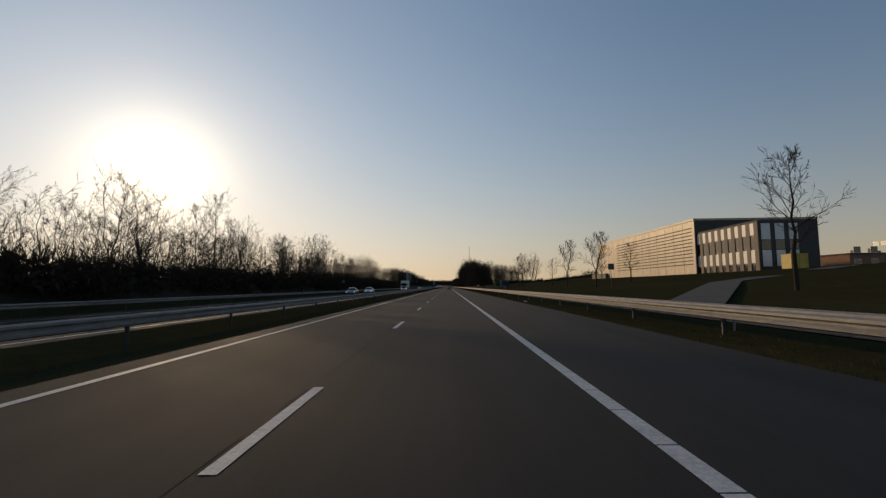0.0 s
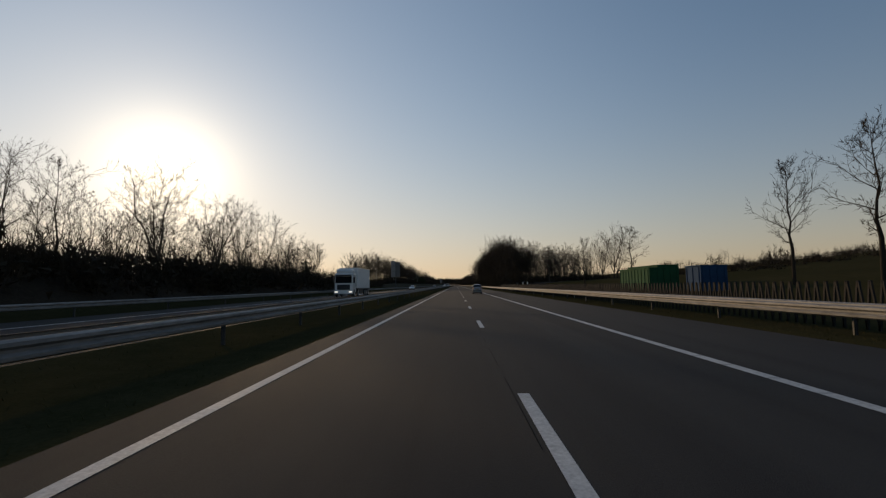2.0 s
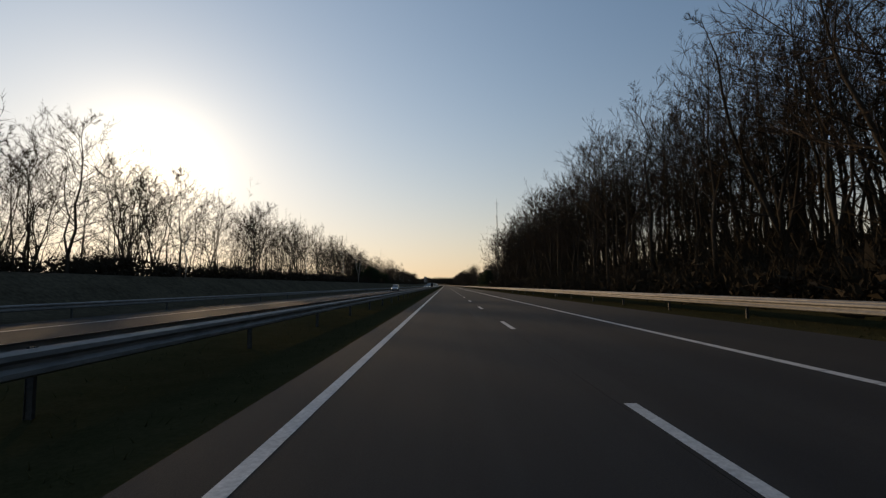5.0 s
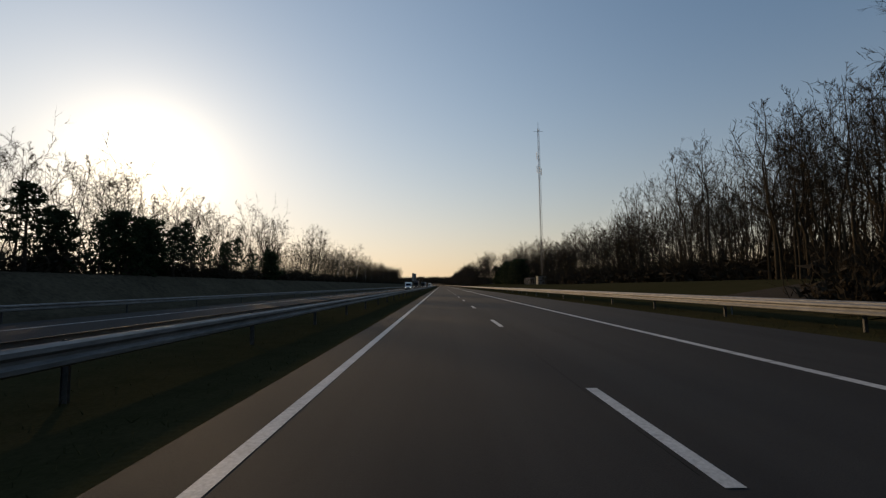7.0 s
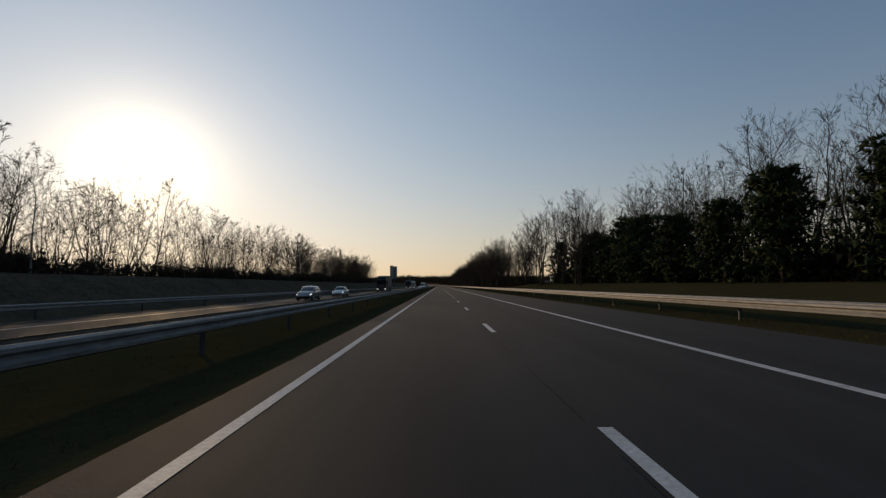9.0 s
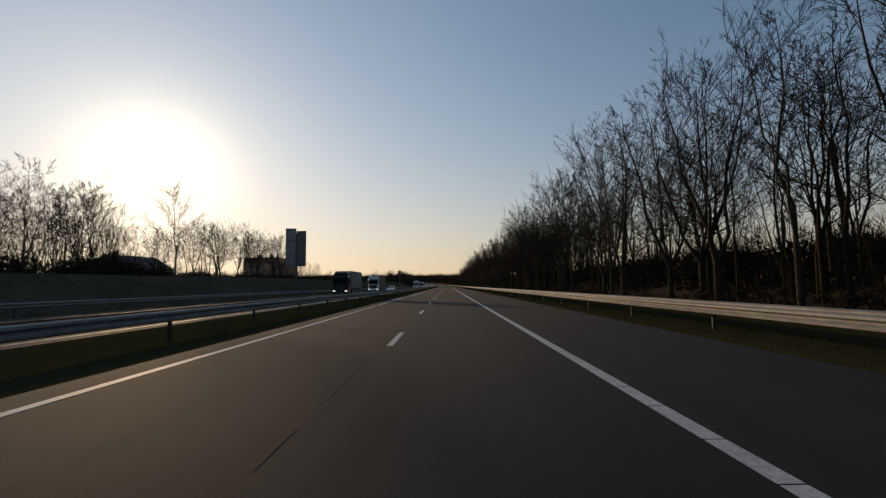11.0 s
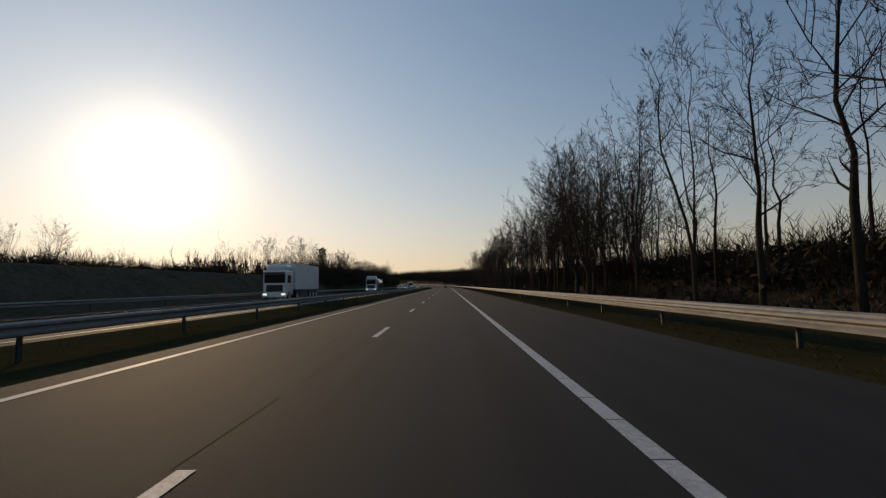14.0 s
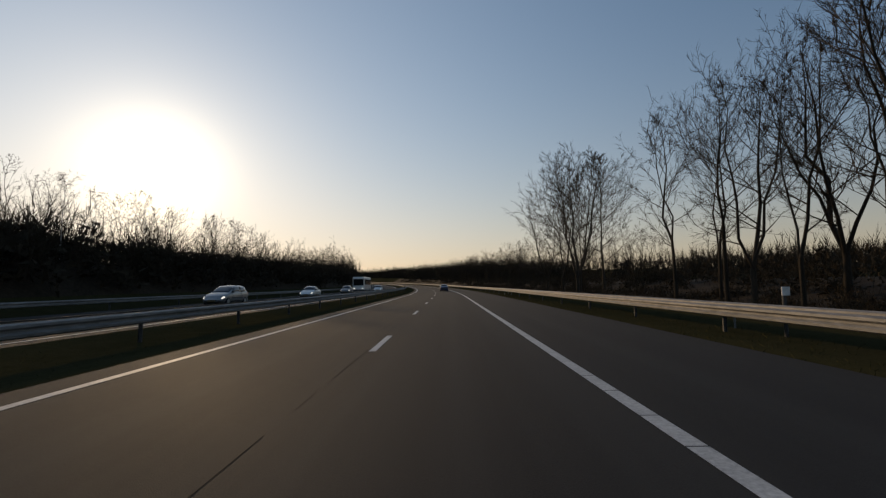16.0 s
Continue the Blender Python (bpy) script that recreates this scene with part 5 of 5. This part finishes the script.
def lamp_block(side, x, tail, sy, sz):
    """Wedge-shaped tail lamp that wraps the rear corner."""
    z0, z1, y0, y1 = tail
    bm = block(x - 0.20, x + 0.008, y0 * sy, y1 * sy, z0 * sz, z1 * sz)
    for v in bm.verts:
        if v.co.y > y0 * sy + 0.1:
            v.co.z = (z0 * sz) + (v.co.z - z0 * sz) * 0.75 + 0.045
        elif v.co.x < x - 0.1:
            v.co.z += 0.02
            v.co.y += 0.015
        elif v.co.x > x - 0.1:
            v.co.x -= 0.035
    bmesh.ops.bevel(bm, geom=list(bm.edges), offset=0.045, segments=4, affect="EDGES", profile=0.5)
    if side < 0:
        for v in bm.verts:
            v.co.x = -v.co.x
    return bm


def wrap_round(W, y_f, y_r, prof, n=30):
    """A band that runs round a car's tail with rounded corners: prof gives height and how far it stands out."""
    bm = bmesh.new()
    rows_ = []
    for i in range(n + 1):
        a = math.pi * i / n
        c, q = math.cos(a), math.sin(a)
        e = Vector((math.copysign(abs(c) ** 0.38, c), -(q ** 0.55)))
        o = Vector((c, -q))
        rows_.append([bm.verts.new((W * e.x + o.x * d, y_f + (y_f - y_r) * e.y + o.y * d, z)) for z, d in prof])
    for p, q in zip(rows_, rows_[1:]):
        for j in range(len(prof) - 1):
            bm.faces.new((p[j], q[j], q[j + 1], p[j + 1]))
    return bm


def patch_part(name, data, mat, parent, label=""):
    ob = new(name, mesh_from(name, data[0], data[1], mat, True))
    ob.parent = parent
    m = ob.modifiers.new("thick", "SOLIDIFY")
    m.thickness, m.offset = 0.008, 0.0
    return tagged(ob, label) if label else ob


def car(at_pose, paint, label, kind="hatch", scale=(1, 1, 1), name="car", lit=True, group="traffic"):
    """Passenger car, its nose towards +y, its tail at y = 0."""
    g = thing(name, label, "car", group, at=at_pose)
    st = HATCH if kind == "hatch" else SALOON
    sh = Shell(st, scale)
    sx, sy, sz = scale
    L, W = sh.y[-1], 0.825 * sx
    v, f = sh.body()
    ob = new("body", mesh_from("body", v, f, paint, True))
    ob.parent = g
    hatch = kind == "hatch"
    if hatch:
        sides = [("door_window", ((1.24, 0.955), (2.56, 0.925), (2.02, 1.33), (1.24, 1.355))), ("quarter_window", ((0.44, 1.00), (1.20, 0.955), (1.20, 1.355), (0.70, 1.32)))]
        back, front = (0.115, 0.40), (2.80, 2.06)
        w_y, r, tail = (0.66, 3.10), 0.30, (0.76, 0.93, 0.025, 0.33)
    else:
        sides = [("door_window", ((1.95, 0.945), (2.86, 0.92), (2.42, 1.32), (1.97, 1.335))), ("quarter_window", ((1.00, 0.965), (1.88, 0.945), (1.90, 1.335), (1.36, 1.31)))]
        back, front = (0.78, 1.22), (3.00, 2.30)
        w_y, r, tail = (0.80, 3.42), 0.31, (0.68, 0.84, 0.03, 0.30)

    def scaled(q):
        return [(y * sy, z * sz) for y, z in q]
    for side in (1, -1):
        for nm, q in sides:
            patch_part(nm, sh.zpatch(scaled(q), side), M_GLASS, g)
        y_p = 1.20 if hatch else 1.88
        patch_part("pillar", sh.zpatch(scaled([(y_p, 0.955), (y_p + 0.04, 0.955), (y_p + 0.04, 1.35), (y_p, 1.35)]), side, 2, 6, 0.007), M_PLASTIC, g, "dark door pillar")
        for wy in w_y:
            part("wheel_arch", tube(bmesh.new(), (side * (W - 0.20), wy * sy, r * sz), (side * (W - 0.05), wy * sy, r * sz), r * 1.11, sides=28), M_PLASTIC, g)
            wheel(g, side * (W - 0.004), wy * sy, r * sz, side)
        a, b = 1.02 * sy, L * 0.70
        xs = [sh.at(v, sh.k_of(v, 0.59 * sz))[0] for v in (a, (a + b) / 2, b)]
        bm = bmesh.new()
        for p, q, m0, m1 in ((xs[0], xs[1], a, (a + b) / 2), (xs[1], xs[2], (a + b) / 2, b)):
            tube(bm, (side * (p + 0.004), m0, 0.585 * sz), (side * (q + 0.004), m1, 0.585 * sz), 0.028, sides=8)
        part("rub_strip", bm, M_PLASTIC, g)
        patch_part("sill", sh.zpatch([(a, 0.27 * sz), (b, 0.27 * sz), (b, 0.34 * sz), (a, 0.34 * sz)], side, 8, 1, 0.006), M_PLASTIC, g)
        y_m = (2.50 if hatch else 2.80) * sy
        m = sh.at(y_m, sh.k_of(y_m, 0.94 * sz))
        part("mirror", block(side * (m[0] + 0.08) - 0.10, side * (m[0] + 0.08) + 0.10, y_m - 0.04, y_m + 0.09, m[2] - 0.02, m[2] + 0.13, bevel=0.035), M_PLASTIC, g)
        y_h = (1.34 if hatch else 2.05) * sy
        h = sh.at(y_h, sh.k_of(y_h, 0.82 * sz))
        part("door_handle", block(side * h[0] - 0.02, side * h[0] + 0.025, h[1] - 0.07, h[1] + 0.07, h[2] - 0.02, h[2] + 0.02, bevel=0.01), M_PLASTIC, g)
        for y_s in ((1.175, 2.50) if hatch else (1.05, 1.91, 2.86)):
            patch_part("door_seam", sh.zpatch(scaled([(y_s, 0.32), (y_s + 0.012, 0.32), (y_s + 0.012, 0.93), (y_s, 0.93)]), side, 1, 8, 0.002), M_BAR, g)
        x_t = sh.at(0.20 * sy, sh.k_of(0.20 * sy, tail[0] * sz))[0]
        part("tail_lamp", lamp_block(side, x_t, tail, sy, sz), M_TAIL, g, "red tail lamp", True)
        patch_part("head_lamp", sh.zpatch([(L - 0.14, 0.50 * sz), (L - 0.42, 0.60 * sz), (L - 0.40, 0.69 * sz), (L - 0.16, 0.57 * sz)], side, 6, 4, 0.012), M_HEAD if lit else M_TRIM, g, "clear head lamp")
    yb = back[0] * sy
    patch_part("rear_window", sh.cross_patch(yb, back[1] * sy, sh.k_of(yb + 0.1, (0.98 if hatch else 1.0) * sz)), M_GLASS, g)
    patch_part("windscreen", sh.cross_patch(front[0] * sy, front[1] * sy, sh.k_of(front[0] * sy - 0.2, 1.02 * sz)), M_GLASS, g)
    for nm, y_f, y_r, prof, mat, text in (("rear_bumper", 0.40, -0.015, ((0.20, -0.06), (0.235, -0.012), (0.30, 0.0), (0.42, 0.008), (0.50, 0.004), (0.56, -0.01), (0.60, -0.05)), paint, "body-coloured rear bumper"),
                                          ("rear_bumper_strip", 0.34, -0.020, ((0.485, -0.02), (0.495, 0.006), (0.54, 0.016), (0.585, 0.006), (0.595, -0.02)), M_PLASTIC, "dark plastic bumper strip")):
        part(nm, wrap_round(W * 0.945, y_f, y_r, [(z * sz, o) for z, o in prof]), mat, g, text, True)
    part("front_grille", block(-W * 0.42, W * 0.42, L - 0.06, L + 0.015, 0.36 * sz, 0.45 * sz, bevel=0.015), M_PLASTIC, g)
    for y, s in ((0.0, -1), (L, 1)):
        z = 0.72 * sz if s < 0 and hatch else (0.66 * sz if s < 0 else 0.40 * sz)
        yy = sh.y[0] + 0.045 if s < 0 else L
        pl = part("number_plate", block(-0.26, 0.26, min(yy, yy + s * 0.075), max(yy, yy + s * 0.075), z - 0.055, z + 0.055), M_PLATE, g, "yellow plate with plain dark bars")
        for i in range(3):
            x = -0.20 + i * 0.15
            part("bar", block(x, x + 0.10, min(yy + s * 0.076, yy + s * 0.08), max(yy + s * 0.076, yy + s * 0.08), z - 0.03, z + 0.03), M_BAR, pl)
    if hatch:
        part("tailgate_strip", block(-0.30, 0.30, -0.02, 0.10, 0.815 * sz, 0.845 * sz, bevel=0.01), M_CHROME, g, "bright tailgate strip")
        part("aerial", rod((0, 1.9 * sy, 1.42 * sz), (0, 1.62 * sy, 1.72 * sz), 0.006, 6), M_PLASTIC, g)
    part("exhaust", rod((-W * 0.55, 0.03, 0.27), (-W * 0.55, 0.25, 0.27), 0.028, 10), M_POST, g)
    part("underbody", block(-W * 0.8, W * 0.8, 0.3, L - 0.4, 0.15, 0.26), M_PLASTIC, g)
    return g


def lorry(at_pose, cab_paint, load, label, tank=False, L=11.5):
    """Articulated lorry, its cab facing -y at y = 0, the trailer behind it."""
    g = thing("lorry", label, "truck", "traffic", at=at_pose)
    cab = part("cab", block(-1.22, 1.22, 0.0, 2.1, 0.55, 3.15, bevel=0.14), cab_paint, g)
    part("roof_spoiler", block(-1.12, 1.12, 0.35, 2.0, 3.12, 3.75, bevel=0.25), cab_paint, g)
    part("windscreen", block(-1.08, 1.08, -0.03, 0.03, 1.85, 2.75, bevel=0.02), M_GLASS, cab)
    part("sun_visor", block(-1.05, 1.05, -0.20, -0.01, 2.80, 2.95, bevel=0.03), M_PLASTIC, cab)
    part("grille", block(-0.85, 0.85, -0.035, 0.02, 0.95, 1.65, bevel=0.02), M_PLASTIC, cab)
    part("bumper", block(-1.24, 1.24, -0.12, 0.15, 0.38, 0.85, bevel=0.06), cab_paint, cab)
    for s in (-1, 1):
        part("head_lamp", block(s * 0.95 - 0.2, s * 0.95 + 0.2, -0.14, -0.10, 0.60, 0.78, bevel=0.01), M_HEAD, cab)
        part("side_window", block(min(s * 1.215, s * 1.235), max(s * 1.215, s * 1.235), 0.35, 1.25, 1.85, 2.65), M_GLASS, cab)
        part("mirror", block(s * 1.42 - 0.08, s * 1.42 + 0.08, 0.05, 0.22, 1.95, 2.65, bevel=0.03), M_PLASTIC, cab)
    if tank:
        tube(bm := bmesh.new(), (0, 2.7, 2.15), (0, L, 2.15), 1.12, sides=32)
        part("tank", bm, load, g, "polished steel tank", True)
        for y in (3.4, 6.0, 8.6, L - 0.6):
            part("band", tube(bmesh.new(), (0, y, 2.15), (0, y + 0.12, 2.15), 1.15, sides=32), M_POST, g)
    else:
        part("trailer", block(-1.27, 1.27, 2.6, L, 1.15, 3.95, bevel=0.04), load, g)
        part("trailer_rail", block(-1.29, 1.29, 2.58, L + 0.02, 1.02, 1.148), M_POST, g)
    part("chassis", block(-0.5, 0.5, 0.6, L - 0.4, 0.62, 1.0), M_PLASTIC, g)
    for y in (0.95, 3.4, L - 3.4, L - 2.1, L - 0.9):
        for s in (-1, 1):
            wheel(g, s * 1.24, y, 0.5, s)
    for s in (-1, 1):
        part("side_guard", block(min(s * 1.12, s * 1.17), max(s * 1.12, s * 1.17), 4.4, L - 4.3, 0.5, 0.95), M_POST, g)
    return g


def coach(at_pose, paint, label, L=9.0, W=1.2, H=3.2, name="coach", category="bus"):
    g = thing(name, label, category, "traffic", at=at_pose)
    b = part("body", block(-W, W, 0, L, 0.35, H, bevel=0.16), paint, g)
    part("windscreen", block(-W * 0.88, W * 0.88, -0.02, 0.03, H * 0.44, H * 0.86, bevel=0.02), M_GLASS, g)
    for s in (-1, 1):
        n = max(2, int(L / 1.7))
        for i in range(n):
            y = 0.5 + i * (L - 0.8) / n
            part("side_window", block(min(s * (W - 0.01), s * (W + 0.012)), max(s * (W - 0.01), s * (W + 0.012)), y, y + (L - 0.8) / n - 0.12, H * 0.50, H * 0.84, bevel=0.01), M_GLASS, g)
        part("head_lamp", block(s * W * 0.72 - 0.16, s * W * 0.72 + 0.16, -0.03, 0.02, 0.72, 0.92, bevel=0.01), M_HEAD, g)
        part("mirror", block(s * (W + 0.16) - 0.08, s * (W + 0.16) + 0.08, 0.2, 0.34, H * 0.5, H * 0.66, bevel=0.03), M_PLASTIC, g)
        for y in (0.16 * L + 0.1, 0.80 * L):
            part("wheel_arch", tube(bmesh.new(), (s * (W - 0.2), y, 0.36), (s * (W + 0.001), y, 0.36), 0.42, sides=24), M_PLASTIC, g)
            wheel(g, s * (W + 0.012), y, 0.34, s)
    part("bumper", block(-W * 0.97, W * 0.97, -0.07, 0.1, 0.32, 0.62, bevel=0.04), M_PLASTIC, g)
    return g


def van(at_pose, paint, label):
    """High-roofed delivery van, its nose at y = 0."""
    g = thing("van", label, "van", "traffic", at=at_pose)
    W, L = 0.95, 5.2
    side = [(0.0, 0.36), (0.0, 0.78), (0.10, 1.02), (0.72, 1.24), (1.42, 2.10), (1.75, 2.34), (2.4, 2.42), (L - 0.1, 2.40), (L, 2.25), (L, 0.36)]
    bm = bmesh.new()
    lo = [bm.verts.new((-W, y, z)) for y, z in side]
    hi = [bm.verts.new((W, y, z)) for y, z in side]
    bm.faces.new(lo)
    bm.faces.new(list(reversed(hi)))
    for i in range(len(side)):
        k = (i + 1) % len(side)
        bm.faces.new((lo[i], hi[i], hi[k], lo[k]))
    bmesh.ops.bevel(bm, geom=list(bm.edges), offset=0.07, segments=3, affect="EDGES", profile=0.5)
    part("body", bm, paint, g, smooth=True)
    glass = [(-0.82, 0.79, 1.32), (0.82, 0.79, 1.32), (0.74, 1.37, 2.03), (-0.74, 1.37, 2.03)]
    ob = new("windscreen", mesh_from("windscreen", [(x, y - 0.03, z + 0.02) for x, y, z in glass] + [(x, y, z) for x, y, z in glass], [(0, 1, 2, 3), (7, 6, 5, 4), (0, 4, 5, 1), (1, 5, 6, 2), (2, 6, 7, 3), (3, 7, 4, 0)], M_GLASS))
    ob.parent = g
    for s in (-1, 1):
        x0, x1 = sorted((s * (W - 0.01), s * (W + 0.012)))
        win = [(0.98, 1.30), (1.95, 1.30), (1.95, 1.95), (1.50, 1.95)]
        w = new("side_window", mesh_from("side_window", [(x0, y, z) for y, z in win] + [(x1, y, z) for y, z in win], [(0, 1, 2, 3), (7, 6, 5, 4), (0, 4, 5, 1), (1, 5, 6, 2), (2, 6, 7, 3), (3, 7, 4, 0)], M_GLASS))
        w.parent = g
        part("head_lamp", block(s * 0.70 - 0.15, s * 0.70 + 0.15, -0.03, 0.05, 0.74, 0.94, bevel=0.02), M_HEAD, g)
        part("mirror", block(s * (W + 0.14) - 0.08, s * (W + 0.14) + 0.08, 1.05, 1.17, 1.30, 1.62, bevel=0.03), M_PLASTIC, g)
        part("rub_strip", block(x0, x1, 1.2, 4.9, 0.66, 0.80, bevel=0.005), M_PLASTIC, g)
        for y in (0.95, 4.15):
            part("wheel_arch", tube(bmesh.new(), (s * (W - 0.2), y, 0.36), (s * (W + 0.001), y, 0.36), 0.42, sides=24), M_PLASTIC, g)
            wheel(g, s * (W + 0.012), y, 0.34, s)
    part("grille", block(-0.48, 0.48, -0.02, 0.04, 0.70, 0.92, bevel=0.01), M_PLASTIC, g)
    part("bumper", block(-W * 0.98, W * 0.98, -0.07, 0.12, 0.32, 0.62, bevel=0.05), M_PLASTIC, g)
    return g


def lane_pose(u, y, oncoming=True):
    a = math.degrees(math.atan((bend(y + 2) - bend(y - 2)) / 4))
    return pose(u + bend(y), y, lift(y), 0, 0, -a + (180 if oncoming else 0))


# the silver hatchback beside the camera's lane, and the dark car far ahead
car(pose(2.40, 198.4, 0.0, 0, 0, -1.5), P_SILVER, "silver three-door hatchback with dark bumper strip in its lane", scale=(0.87, 1, 1.02), name="hatchback", lit=False)
car(lane_pose(1.9, 1150, False), P_BLUE, "dark saloon car driving far ahead", "saloon", lit=False)
# oncoming traffic
IN, OUT = -12.0, -15.7
for u, y, paint, kind, sc, label in (
        (OUT, 94, P_GREY, "saloon", (1, 1, 1), "grey saloon car on the oncoming carriageway"), (OUT, 112, P_WHITE, "saloon", (1, 1, 1), "white saloon car on the oncoming carriageway"),
        (OUT, 286, P_WHITE, "hatch", (1.02, 1.06, 1.02), "white hatchback on the oncoming carriageway"), (OUT, 448.5, P_SILVER, "hatch", (1.1, 1.15, 1.17), "tall silver off-road car on the oncoming carriageway"),
        (OUT, 638, P_SILVER, "hatch", (1.04, 1.08, 1.05), "silver hatchback on the oncoming carriageway"), (OUT, 654, P_WHITE, "saloon", (1, 1, 1), "white saloon on the oncoming carriageway"),
        (IN, 832, P_WHITE, "saloon", (1, 1, 1), "white saloon passing a brown lorry"), (OUT, 1096, P_SILVER, "hatch", (1.06, 1.15, 1.08), "silver estate car on the oncoming carriageway"),
        (OUT, 1118, P_WHITE, "saloon", (1, 1, 1), "white saloon in a row of oncoming cars"), (OUT, 1141, P_GREY, "saloon", (1, 1, 1), "dark grey saloon in a row of oncoming cars"),
        (IN, 1158, P_WHITE, "saloon", (1, 1, 1), "white car in the oncoming queue by the curve")):
    car(lane_pose(u, y), paint, label, kind, sc)
# the nose of a lorry and coach faces the camera already
lorry(lane_pose(OUT, 189, False), P_WHITE, M_TARP, "white articulated lorry with a plain white trailer")
lorry(lane_pose(OUT, 698, False), P_BLACK, M_TARP2, "dark lorry with a brown trailer")
lorry(lane_pose(OUT, 794, False), P_BLACK, M_BOARD, "dark lorry with a grey box trailer near the houses")
lorry(lane_pose(OUT, 826.5, False), P_WHITE, M_TARP2, "white-cabbed lorry with a brown trailer")
lorry(lane_pose(OUT, 970, False), P_WHITE, M_TARP, "white articulated lorry with a white trailer")
lorry(lane_pose(OUT, 1029, False), P_WHITE, M_CHROME, "white lorry with a polished steel tank", tank=True)
van(lane_pose(IN, 590, False), P_WHITE, "white high-roofed delivery van on the oncoming carriageway")
coach(lane_pose(OUT, 1152, False), P_WHITE, "white coach with dark windows at the curve", L=11.0)


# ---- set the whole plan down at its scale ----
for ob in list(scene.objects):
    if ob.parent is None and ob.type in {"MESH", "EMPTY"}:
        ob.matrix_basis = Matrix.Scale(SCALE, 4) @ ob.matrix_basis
for name in list(KINDS):
    for src in KINDS[name]:
        if src.name not in used:
            for child in list(src.children):
                bpy.data.objects.remove(child)
            bpy.data.objects.remove(src)
